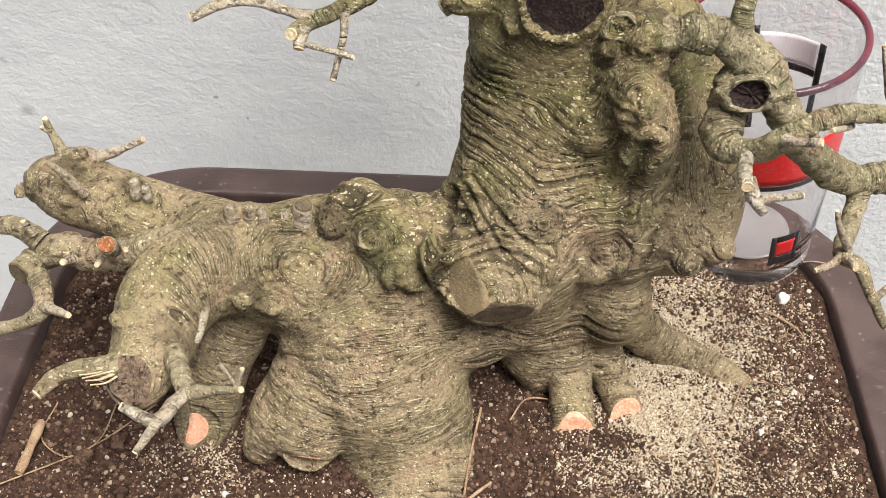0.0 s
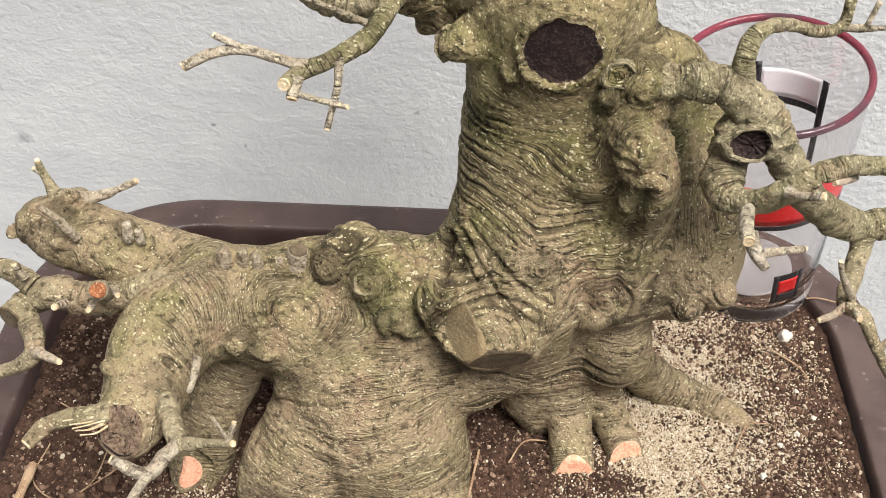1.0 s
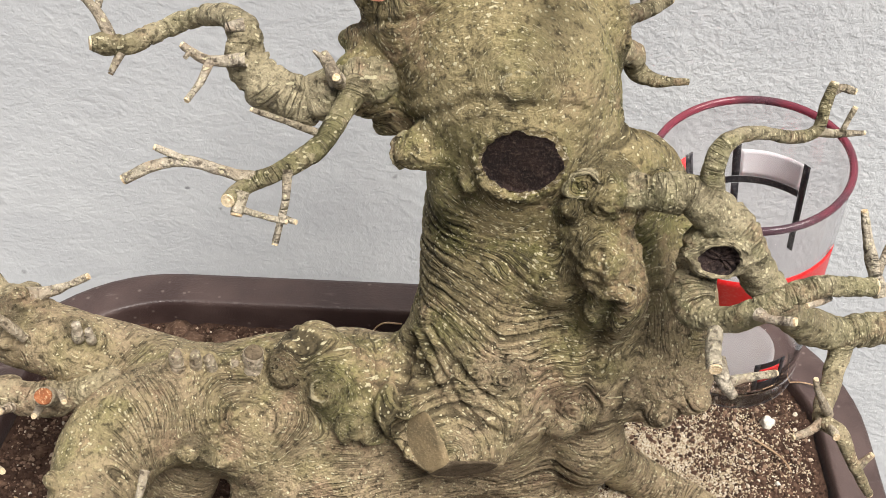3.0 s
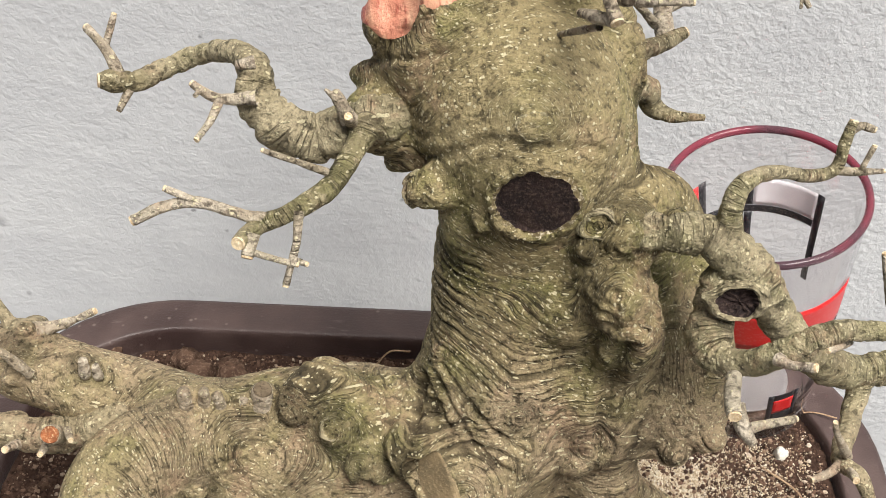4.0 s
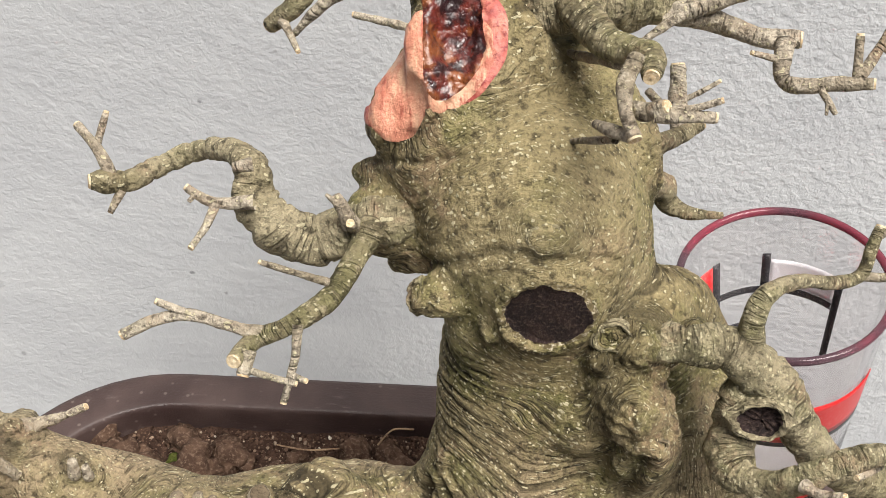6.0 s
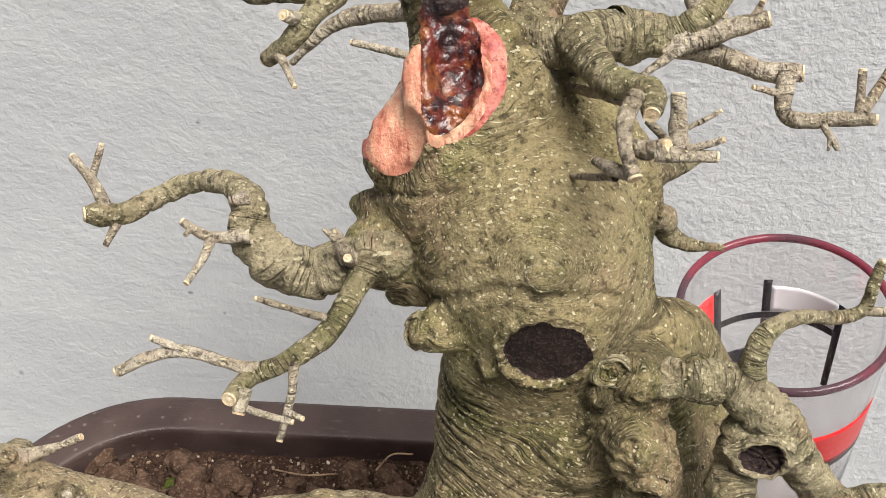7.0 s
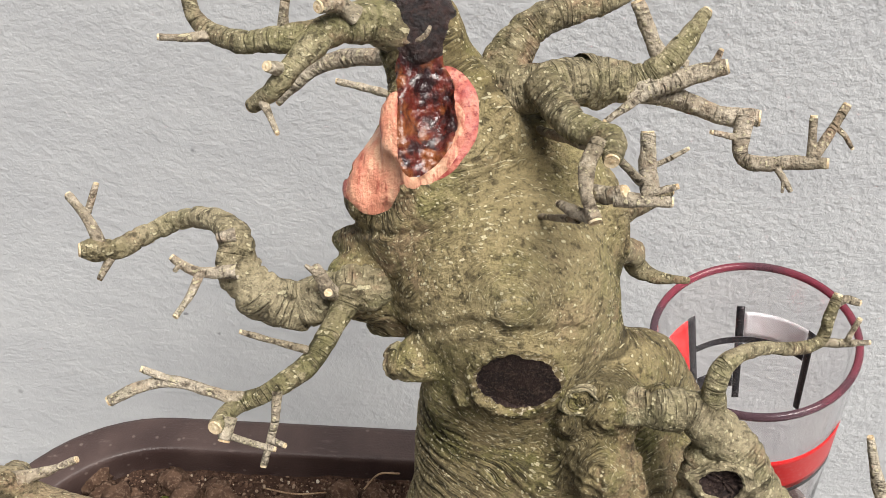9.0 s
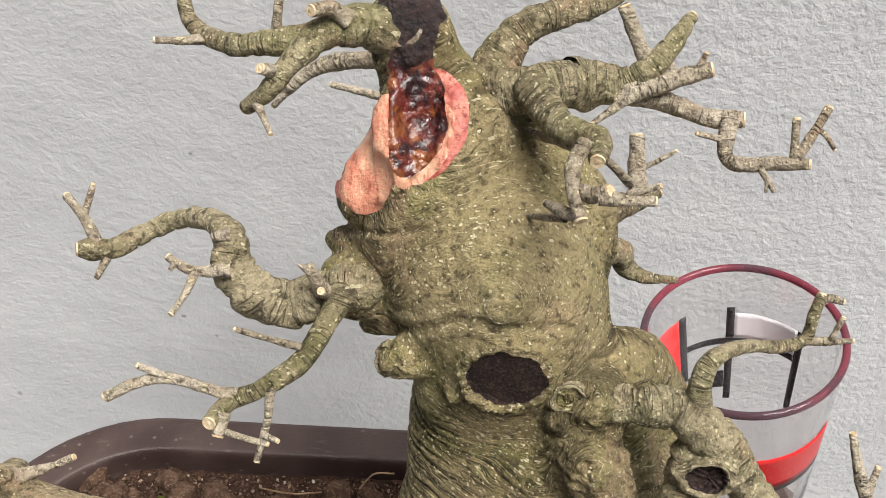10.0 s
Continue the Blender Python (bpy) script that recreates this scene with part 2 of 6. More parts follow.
def pot_glaze():
    m, t, b = material("brown_pot", 0.42, 0.45)
    p = place(t)
    big, small = fuzz(t, p, 28.0, 4.0, 0.6), fuzz(t, p, 900.0, 3.0, 0.6)
    scuff = fuzz(t, vmath(t, "MULTIPLY", p, (40.0, 170.0, 90.0)), 1.0, 5.0, 0.65)
    col = mixed(t, ramp(t, big, 0.35, 0.68), (0.046, 0.028, 0.026), (0.077, 0.050, 0.045))
    col = mixed(t, maths(t, "MULTIPLY", ramp(t, scuff, 0.60, 0.80), 0.6), col, (0.26, 0.21, 0.195))
    d, c = cells(t, p, 130.0)
    col = mixed(t, maths(t, "MULTIPLY", ramp(t, d, 0.16, 0.06), 0.35), col, (0.30, 0.25, 0.22))
    wire(t, col, b.inputs["Base Color"])
    wire(t, ramp(t, big, 0.3, 0.7, 0.34, 0.58), b.inputs["Roughness"])
    relief(t, b, maths(t, "ADD", small, maths(t, "MULTIPLY", scuff, 0.8)), 0.0003)
    return m


def plaster():
    m, t, b = material("grey_plaster", 0.9, 0.15)
    p = place(t)
    broad = fuzz(t, p, 3.2, 3.0, 0.6)
    cloud = fuzz(t, vmath(t, "MULTIPLY", p, (14.0, 14.0, 26.0)), 1.0, 4.0, 0.6)
    trowel = fuzz(t, vmath(t, "MULTIPLY", p, (120.0, 120.0, 125.0)), 1.0, 5.0, 0.62)
    sand = fuzz(t, p, 420.0, 4.0, 0.65)
    col = mixed(t, ramp(t, cloud, 0.35, 0.68), (0.565, 0.576, 0.594), (0.625, 0.637, 0.650))
    col = mixed(t, maths(t, "MULTIPLY", ramp(t, broad, 0.45, 0.7), 0.35), col, (0.55, 0.560, 0.577))
    col = mixed(t, maths(t, "MULTIPLY", ramp(t, sand, 0.58, 0.75), 0.16), col, (0.40, 0.39, 0.38))
    edge = maths(t, "MULTIPLY", fuzz(t, p, 260.0, 3.0, 0.6), 0.006)
    for x, z, r, k in ((-0.258, 0.031, 0.0068, 0.55), (-0.263, 0.072, 0.0035, 0.5), (-0.108, 0.032, 0.0024, 0.7), (-0.128, 0.048, 0.0018, 0.7),
                       (0.006, 0.064, 0.0026, 0.6), (-0.104, 0.176, 0.0026, 0.75), (-0.256, -0.036, 0.003, 0.5), (-0.16, 0.105, 0.003, 0.3), (0.02, 0.19, 0.002, 0.4)):
        d = maths(t, "ADD", vmath(t, "DISTANCE", p, (x, WALL, z)), maths(t, "SUBTRACT", edge, 0.003))
        col = mixed(t, ramp(t, d, r, 0.0, 0.0, k), col, (0.16, 0.16, 0.17))
    wire(t, col, b.inputs["Base Color"])
    side = t.nodes.new("ShaderNodeSeparateXYZ")
    wire(t, p, side.inputs[0])
    coarse = ramp(t, side.outputs[0], -0.10, 0.20, 0.25, 1.0)
    pits = fuzz(t, p, 200.0, 4.0, 0.62)
    h = maths(t, "ADD", maths(t, "MULTIPLY", trowel, 0.7), maths(t, "MULTIPLY", sand, 0.40))
    h = maths(t, "ADD", h, maths(t, "MULTIPLY", pits, coarse))
    relief(t, b, h, 0.0012, 0.85)
    return m


WALL = 0.661
POT = pot_glaze()
PLASTER = plaster()
CONCRETE = mottled("concrete_floor", ((0.27, 0.265, 0.258), (0.33, 0.325, 0.315), (0.21, 0.205, 0.20)), 9.0, 0.9, 0.15, 0.0012, 260.0)
EARTH = mottled("dark_earth", ((0.046, 0.026, 0.019), (0.082, 0.048, 0.034), (0.020, 0.011, 0.008)), 90.0, 0.95, 0.12, 0.0026, 420.0)
CLOD = mottled("dry_clod", ((0.115, 0.069, 0.047), (0.066, 0.038, 0.026), (0.190, 0.128, 0.092)), 130.0, 0.95, 0.12, 0.0014, 600.0)
GRAIN = grains("soil_grains", [(0.0, (0.038, 0.021, 0.015)), (0.42, (0.080, 0.045, 0.031)), (0.70, (0.155, 0.093, 0.064)), (0.90, (0.27, 0.185, 0.13)), (0.97, (0.46, 0.37, 0.28)), (1.0, (0.72, 0.66, 0.56))])
SAND = grains("pale_sand", [(0.0, (0.24, 0.17, 0.11)), (0.3, (0.47, 0.38, 0.26)), (0.7, (0.55, 0.47, 0.35)), (1.0, (0.70, 0.64, 0.53))])
PERLITE = mottled("white_pebble", ((0.66, 0.63, 0.57), (0.52, 0.47, 0.40), (0.74, 0.72, 0.67)), 200.0, 0.85, 0.25, 0.0006, 1200.0)
FIBRE = mottled("dry_root_fibre", ((0.36, 0.25, 0.155), (0.22, 0.13, 0.08), (0.46, 0.35, 0.23)), 120.0, 0.85, 0.2, 0.0003, 1500.0)
MOSS = mottled("green_moss", ((0.07, 0.085, 0.018), (0.11, 0.115, 0.03), (0.04, 0.05, 0.012)), 200.0, 0.95, 0.1, 0.001, 900.0)


def ink(name, colour):
    m, t, b = material(name, 0.35, 0.5)
    wear = fuzz(t, place(t), 700.0, 4.0, 0.6)
    wire(t, mixed(t, ramp(t, wear, 0.45, 0.75, 0.0, 0.12), colour, (0.55, 0.50, 0.48)), b.inputs["Base Color"])
    return m


RED = ink("red_print", (0.58, 0.012, 0.014))
BLACK = ink("black_print", (0.012, 0.012, 0.016))
WHITE = ink("white_print", (0.60, 0.59, 0.615))
GLASS, gt, gb = material("clear_glass", 0.02, 0.5)
gb.inputs["Transmission Weight"].default_value = 1.0
gb.inputs["IOR"].default_value = 1.24
gb.inputs["Base Color"].default_value = (0.905, 0.885, 0.89, 1)
wire(gt, ramp(gt, fuzz(gt, place(gt), 60.0, 4.0, 0.6), 0.5, 0.75, 0.01, 0.03), gb.inputs["Roughness"])


# clear rim coloured red to mauve: the print's reflection is painted in
RIM_GLASS, rt, rb = material("rim_print_reflection", 0.12, 0.6)
rb.inputs["Transmission Weight"].default_value = 0.45
rb.inputs["IOR"].default_value = 1.3
wire(rt, mixed(rt, ramp(rt, fuzz(rt, place(rt), 22.0, 2.0, 0.5), 0.4, 0.6), (0.24, 0.055, 0.08), (0.11, 0.065, 0.08)), rb.inputs["Base Color"])


# grey that paints the wall's reflection in the clear glass bottom
BASE_REFLECTION, ft, fb = material("base_wall_reflection", 0.35, 0.5)
fb.inputs["Transmission Weight"].default_value = 0.6
wire(ft, mixed(ft, fuzz(ft, place(ft), 90.0, 3.0, 0.6), (0.30, 0.288, 0.29), (0.42, 0.405, 0.408)), fb.inputs["Base Color"])


# ---- building helpers ----
def pnoise(p, seed=0):
    """Gradient noise, about -1 to 1, at the rows of p."""
    p = np.asarray(p, np.float64)
    i = np.floor(p).astype(np.int64)
    f = p - i
    w = f * f * f * (f * (f * 6 - 15) + 10)
    out = 0.0
    for cx in (0, 1):
        for cy in (0, 1):
            for cz in (0, 1):
                h = (i[:, 0] + cx) * 374761393 + (i[:, 1] + cy) * 668265263 + (i[:, 2] + cz) * 1274126177 + seed * 974634557
                h = (h ^ (h >> 13)) * 1103515245 & 0x7FFFFFFF
                h = (h ^ (h >> 15)) * 12345 & 0x7FFFFFFF
                a, b = (h & 1023) / 1023.0 * 2 * np.pi, ((h >> 10) & 1023) / 1023.0 * 2 - 1
                s = np.sqrt(1 - b * b)
                dot = s * np.cos(a) * (f[:, 0] - cx) + s * np.sin(a) * (f[:, 1] - cy) + b * (f[:, 2] - cz)
                out = out + dot * (w[:, 0] if cx else 1 - w[:, 0]) * (w[:, 1] if cy else 1 - w[:, 1]) * (w[:, 2] if cz else 1 - w[:, 2])
    return out * 1.5


def octaves(p, n=3, seed=0):
    p = np.asarray(p, float)
    return sum(pnoise(p * 2.03 ** k, seed + k) * 0.5 ** k for k in range(n))


def np_mesh(name, verts, faces, mat, along=None, ridge=None, sleek=None, smooth=True):
    """A mesh from arrays; the faces all have the same number of corners."""
    me = bpy.data.meshes.new(name)
    faces = np.asarray(faces, np.int32)
    n, k = faces.shape
    me.vertices.add(len(verts))
    me.vertices.foreach_set("co", np.asarray(verts, np.float32).ravel())
    me.loops.add(n * k)
    me.loops.foreach_set("vertex_index", faces.ravel())
    me.polygons.add(n)
    me.polygons.foreach_set("loop_start", np.arange(0, n * k, k, dtype=np.int32))
    me.update(calc_edges=True)
    me.polygons.foreach_set("use_smooth", np.full(n, smooth))
    if along is not None:
        me.attributes.new("along", "FLOAT", "POINT").data.foreach_set("value", np.asarray(along, np.float32))
    if ridge is not None:
        me.attributes.new("ridge", "FLOAT", "POINT").data.foreach_set("value", np.asarray(ridge, np.float32))
    if sleek is not None:
        me.attributes.new("sleek", "FLOAT", "POINT").data.foreach_set("value", np.asarray(sleek, np.float32))
    me.materials.append(mat)
    me.validate()
    return me


def part(name, me, parent, label=""):
    ob = new(name, me)
    ob.parent = parent
    if label:
        ob["label"] = label
    return ob


def bm_mesh(name, bm, mat, smooth=True):
    me = bpy.data.meshes.new(name)
    bm.to_mesh(me)
    bm.free()
    for f in me.polygons:
        f.use_smooth = smooth
    me.materials.append(mat)
    return me


def thing(name, me, label, category, group="", kind=""):
    return tagged(new(name, me), label, category, group, kind)


def spline(nodes, step):
    """Points and radii along a smooth curve through the nodes."""
    n = np.asarray(nodes, float)
    if len(n) == 2:
        n = np.array([n[0], 0.5 * (n[0] + n[1]), n[1]])
    e = np.vstack([2 * n[0] - n[1], n, 2 * n[-1] - n[-2]])
    rows = []
    for k in range(1, len(e) - 2):
        a, b, c, d = e[k - 1:k + 3]
        count = max(2, int(np.linalg.norm(c[:3] - b[:3]) / step))
        for s in np.arange(count) / count:
            rows.append(0.5 * (2 * b + (c - a) * s + (2 * a - 5 * b + 4 * c - d) * s * s + (3 * b - a - 3 * c + d) * s ** 3))
    rows.append(e[-2])
    return np.array(rows)


def tube(rows, sides, rough, seed, rings=0.0):
    """A limb swept along rows of x, y, z, r: uneven, ringed, open at its ends. Gives vertices, faces, place along, and the last ring."""
    c, r = rows[:, :3], rows[:, 3].clip(0.0003)
    tang = np.gradient(c, axis=0)
    tang /= np.linalg.norm(tang, axis=1)[:, None] + 1e-12
    ref = np.array([0.31, 0.22, 0.92])
    if abs(tang[0] @ ref) > 0.9:
        ref = np.array([0.9, 0.3, 0.1])
    u = np.zeros_like(c)
    prev = ref
    for k in range(len(c)):
        prev = prev - (prev @ tang[k]) * tang[k]
        prev /= np.linalg.norm(prev)
        u[k] = prev
    w = np.cross(tang, u)
    a = np.linspace(0, 2 * np.pi, sides, endpoint=False)
    way = u[:, None] * np.cos(a)[:, None] + w[:, None] * np.sin(a)[:, None]
    s = np.r_[0, np.cumsum(np.linalg.norm(np.diff(c, axis=0), axis=1))]
    base = c[:, None] + way * r[:, None, None]
    flat = base.reshape(-1, 3)
    ss = np.repeat(s, sides)
    lump = octaves(flat * 150, 3, seed) * 0.7 + pnoise(np.c_[ss * 330, flat[:, 0] * 120, flat[:, 2] * 120], seed + 5) * 0.2
    lump = lump + pnoise(np.c_[ss * 150 + seed, ss * 0 + 3.3, ss * 0], seed + 9) * 0.35
    if rings:
        g = np.abs(pnoise(np.c_[ss * 120, flat[:, 0] * 22, flat[:, 2] * 22], seed + 7))
        lump = lump - rings * np.exp(-(g / 0.07) ** 2)
    v = flat + way.reshape(-1, 3) * (lump * rough * np.repeat(r, sides))[:, None]
    k, j = np.meshgrid(np.arange(len(c) - 1), np.arange(sides), indexing="ij")
    j2 = (j + 1) % sides
    f = np.stack([k * sides + j, k * sides + j2, (k + 1) * sides + j2, (k + 1) * sides + j], -1).reshape(-1, 4)
    return v, f, ss, v[-sides:], tang[-1]


CUTS = {"tar": CHAR, "pale": PALE, "dark": DARKCUT, "rot": ROT}
count_limb = [0]


def branch(name, nodes, parent, cut="", label=""):
    """A limb or twig; cut names the look of its sawn end, which is closed by a raised face of its own."""
    count_limb[0] += 1
    seed = count_limb[0] * 17
    big = max(n[3] for n in nodes)
    rows = spline(nodes, 0.0009 if big > 0.004 else 0.0013)
    sides = 32 if big > 0.005 else 18 if big > 0.002 else 12
    v, f, ss, ring, end = tube(rows, sides, 0.30 if cut == "tar" else 0.20 if big > 0.004 else 0.26, seed, (0.8 if "wire" in label or "ring" in label else 0.4) if big > 0.005 else 0.12)
    close = len(v)
    v = np.vstack([v, ring.mean(0)[None] + end * (-1.2 if cut == "tar" else 0.0 if cut else 0.4) * rows[-1, 3]])
    base = len(f)
    last = np.arange(close - sides, close)
    tip = np.stack([last, np.roll(last, -1), np.full(sides, close), np.full(sides, close)], -1)
    me = bpy.data.meshes.new(name)
    me.from_pydata(v.tolist(), [], f.tolist() + tip[:, :3].tolist())
    me.attributes.new("along", "FLOAT", "POINT").data.foreach_set("value", np.r_[ss, ss[-1]].astype(np.float32) + seed * 0.37)
    me.polygons.foreach_set("use_smooth", np.full(len(me.polygons), True))
    me.materials.append(LIMB if big > 0.0042 else TWIG)
    ob = part(name, me, parent, label)
    if cut:
        mid, n = ring.mean(0), sides
        deep = -0.0035 if cut == "tar" else 0.0
        r1 = mid + (ring - mid) * 0.93 + end * 0.0001
        r2 = mid + (ring - mid) * 0.86 + end * (0.0007 + 0.5 * deep)
        r3 = mid + (ring - mid) * 0.45 + end * (0.0006 + deep)
        vv = np.vstack([r1, r2, r3, (mid + end * (0.0008 + deep))[None]])
        ff = []
        for k in range(2):
            ff += [(k * n + j, k * n + (j + 1) % n, (k + 1) * n + (j + 1) % n, (k + 1) * n + j) for j in range(n)]
        ff += [(2 * n + j, 2 * n + (j + 1) % n, 3 * n) for j in range(n)]
        cm = bpy.data.meshes.new("cut_face")
        cm.from_pydata(vv.tolist(), [], ff)
        cm.materials.append(CUTS[cut])
        holder = ob if parent == tree else parent  # a cut face stays on the second level below the tree
        part("cut_face", cm, holder, {"tar": "dark hollow wound", "pale": "pale freshly cut wood", "dark": "dark weathered cut", "rot": "rusty rotten cut"}[cut])
    return ob


def old_wound(centre, facing, long_way, a, b, parent, heart=CHAR, label="dark sunken wound", deep=0.45, lip=0.30, seed=1):
    """An old pruning wound: a torn lip of bark round a sunken heart."""
    c, n = np.array(centre), np.array(facing, float)
    n /= np.linalg.norm(n)
    u = np.array(long_way, float) - n * (n @ np.array(long_way, float))
    u /= np.linalg.norm(u)
    w, count = np.cross(n, u), 56
    ang = np.linspace(0, 2 * np.pi, count, endpoint=False)
    for name, mat, text, rings in (("callus_lip", LIMB, "torn bark lip", ((1.45, -0.60), (1.30, -0.15), (1.18, lip), (1.08, lip * 1.1), (0.99, 0.0), (0.93, -deep * 0.6))),
                                   ("scar_heart", heart, label, ((0.99, -0.12), (0.90, -deep * 0.55), (0.70, -deep), (0.45, -deep * 0.9), (0.20, -deep * 1.1), (0.02, -deep)))):
        v = []
        for k, h in rings:
            wob = 1 + 0.24 * pnoise(np.c_[np.cos(ang) * 1.6, np.sin(ang) * 1.6, ang * 0 + k * 1.2 + seed], seed)
            up = h * b + 0.30 * b * pnoise(np.c_[np.cos(ang) * 3.5, np.sin(ang) * 3.5, ang * 0 + k * 4 + seed], seed + 3)
            v.append(c + (u * np.cos(ang)[:, None] * a + w * np.sin(ang)[:, None] * b) * (k * wob)[:, None] + n * up[:, None])
        m = len(rings)
        k, j = np.meshgrid(np.arange(m - 1), np.arange(count), indexing="ij")
        f = np.stack([k * count + j, k * count + (j + 1) % count, (k + 1) * count + (j + 1) % count, (k + 1) * count + j], -1).reshape(-1, 4)
        part(name, np_mesh(name, np.vstack(v), f, mat, np.repeat([q[0] * b for q in rings], count), np.zeros(m * count), np.zeros(m * count)), parent, text)


def splinter(nodes, parent):
    v, f, ss, ring, end = tube(spline(nodes, 0.001), 6, 0.3, len(bpy.data.meshes))
    part("splinter", np_mesh("splinter", v, f, PALE), parent, "pale torn wood fibre")


# ---- trunk as one grown body: rounded limbs melted together on a fine lattice ----
CELL = 0.0008
LOW = np.array([-0.150, 0.300, 0.068])
SHAPE = (412, 268, 400)
field = np.full(SHAPE, 0.03, np.float32)
segments, knots = [], []


def window(lo, hi):
    a = np.maximum(np.floor((lo - LOW) / CELL).astype(int), 0)
    b = np.minimum(np.ceil((hi - LOW) / CELL).astype(int) + 1, SHAPE)
    axes = [LOW[k] + CELL * np.arange(a[k], b[k]) for k in range(3)]
    return tuple(slice(a[k], b[k]) for k in range(3)), np.meshgrid(*[x.astype(np.float32) for x in axes], indexing="ij", sparse=True)


def melt(where, d, k):
    old = field[where]
    h = np.maximum(k - np.abs(old - d), 0) / k
    field[where] = np.minimum(old, d) - h * h * k * 0.25


def limb(nodes, k):
    """Round cones from node to node (x, y, z, r), melted into the trunk over the width k."""
    rows = spline(nodes, 0.02)
    sign = 1.0 if nodes[-1][2] > nodes[0][2] - 0.004 else -1.0
    s = nodes[0][2]
    for a, b in zip(rows[:-1], rows[1:]):
        big = max(a[3], b[3]) + 0.004 + k
        where, (x, y, z) = window(np.minimum(a, b)[:3] - big, np.maximum(a, b)[:3] + big)
        ab = b[:3] - a[:3]
        length = float(np.linalg.norm(ab)) + 1e-9
        h = ((x - a[0]) * ab[0] + (y - a[1]) * ab[1] + (z - a[2]) * ab[2]) / length ** 2
        h = h.clip(0, 1)
        d = np.sqrt((x - a[0] - h * ab[0]) ** 2 + (y - a[1] - h * ab[1]) ** 2 + (z - a[2] - h * ab[2]) ** 2) - (a[3] + h * (b[3] - a[3]))
        melt(where, d.astype(np.float32), k)
        segments.append((a, b, s, length, sign))
        s += sign * length


def knot(c, r, ring):
    """A burl or healed stub: a lump with rings round it."""
    c = np.array(c)
    where, (x, y, z) = window(c - r * 1.6 - 0.006, c + r * 1.6 + 0.006)
    d = np.sqrt((x - c[0]) ** 2 + (y - c[1]) ** 2 + (z - c[2]) ** 2) - r * 0.55
    melt(where, d.astype(np.float32), max(0.003, 1.0 * r))
    knots.append((c, r, ring))


def saw(c, n, r, depth=0.03):
    """Takes off what lies beyond the plane through c with normal n, within r of c."""
    c, n = np.array(c), np.array(n) / np.linalg.norm(n)
    m = c + n * depth
    where, (x, y, z) = window(m - depth - r, m + depth + r)
    dx, dy, dz = x - c[0], y - c[1], z - c[2]
    h = dx * n[0] + dy * n[1] + dz * n[2]
    side = np.sqrt(np.maximum(dx * dx + dy * dy + dz * dz - h * h, 0)) - r
    field[where] = np.maximum(field[where], -np.maximum(np.maximum(-h, h - 2 * depth), side).astype(np.float32))


def hollow(c, axes, radii):
    """Scoops an ellipsoid out of the trunk."""
    c = np.array(c)
    big = max(radii) + 0.002
    where, (x, y, z) = window(c - big, c + big)
    q = 0
    for ax, r in zip(axes, radii):
        ax = np.array(ax) / np.linalg.norm(ax)
        q = q + (((x - c[0]) * ax[0] + (y - c[1]) * ax[1] + (z - c[2]) * ax[2]) / r) ** 2
    d = (np.sqrt(q) - 1) * min(radii)
    old, k = field[where], 0.0015
    h = np.maximum(k - np.abs(old + d), 0) / k
    field[where] = np.maximum(old, -d) + h * h * k * 0.25


def skin():
    """The trunk's surface as vertices and quads (dual of the lattice)."""
    f = field
    inside = f < 0
    total = np.zeros(tuple(n - 1 for n in SHAPE), np.int8)
    for a in (0, 1):
        for b in (0, 1):
            for c in (0, 1):
                total += inside[a:SHAPE[0] - 1 + a, b:SHAPE[1] - 1 + b, c:SHAPE[2] - 1 + c]
    cells_at = np.argwhere((total > 0) & (total < 8))
    number = np.full(total.shape, -1, np.int32)
    number[tuple(cells_at.T)] = np.arange(len(cells_at))
    corner = [(a, b, c) for a in (0, 1) for b in (0, 1) for c in (0, 1)]
    val = {k: f[cells_at[:, 0] + k[0], cells_at[:, 1] + k[1], cells_at[:, 2] + k[2]].astype(np.float64) for k in corner}
    acc, cnt = np.zeros((len(cells_at), 3)), np.zeros(len(cells_at))
    for k in corner:
        for ax in range(3):
            if k[ax] == 0:
                l = tuple(1 if i == ax else k[i] for i in range(3))
                hit = (val[k] < 0) != (val[l] < 0)
                s = val[k][hit] / (val[k][hit] - val[l][hit])
                p = np.tile(np.array(k, float), (hit.sum(), 1))
                p[:, ax] += s
                acc[hit] += p
                cnt[hit] += 1
    verts = LOW + CELL * (cells_at + acc / cnt[:, None])
    quads = []
    for ax in range(3):
        lo = tuple(slice(1, -1) if i != ax else slice(0, -1) for i in range(3))
        hi = tuple(slice(1, -1) if i != ax else slice(1, None) for i in range(3))
        up = inside[lo] & ~inside[hi]
        down = ~inside[lo] & inside[hi]
        b, c = (ax + 1) % 3, (ax + 2) % 3
        for flip, mask in ((False, up), (True, down)):
            e = np.argwhere(mask)
            for i in range(3):
                if i != ax:
                    e[:, i] += 1
            q = []
            for db, dc in ((-1, -1), (0, -1), (0, 0), (-1, 0)):
                g = e.copy()
                g[:, b] += db
                g[:, c] += dc
                q.append(number[tuple(g.T)])
            q = np.stack(q, -1)
            quads.append(q[:, ::-1] if flip else q)
    quads = np.vstack(quads)
    return verts, quads[(quads >= 0).all(1)]


def normals_of(v, f):
    n = np.cross(v[f[:, 2]] - v[f[:, 0]], v[f[:, 3]] - v[f[:, 1]])
    out = np.zeros_like(v)
    for k in range(4):
        np.add.at(out, f[:, k], n)
    return out / (np.linalg.norm(out, axis=1)[:, None] + 1e-15)


tree = tagged(new("bonsai_tree"), "leafless pruned bonsai tree with gnarled olive-grey trunk in a pot", "bonsai tree")

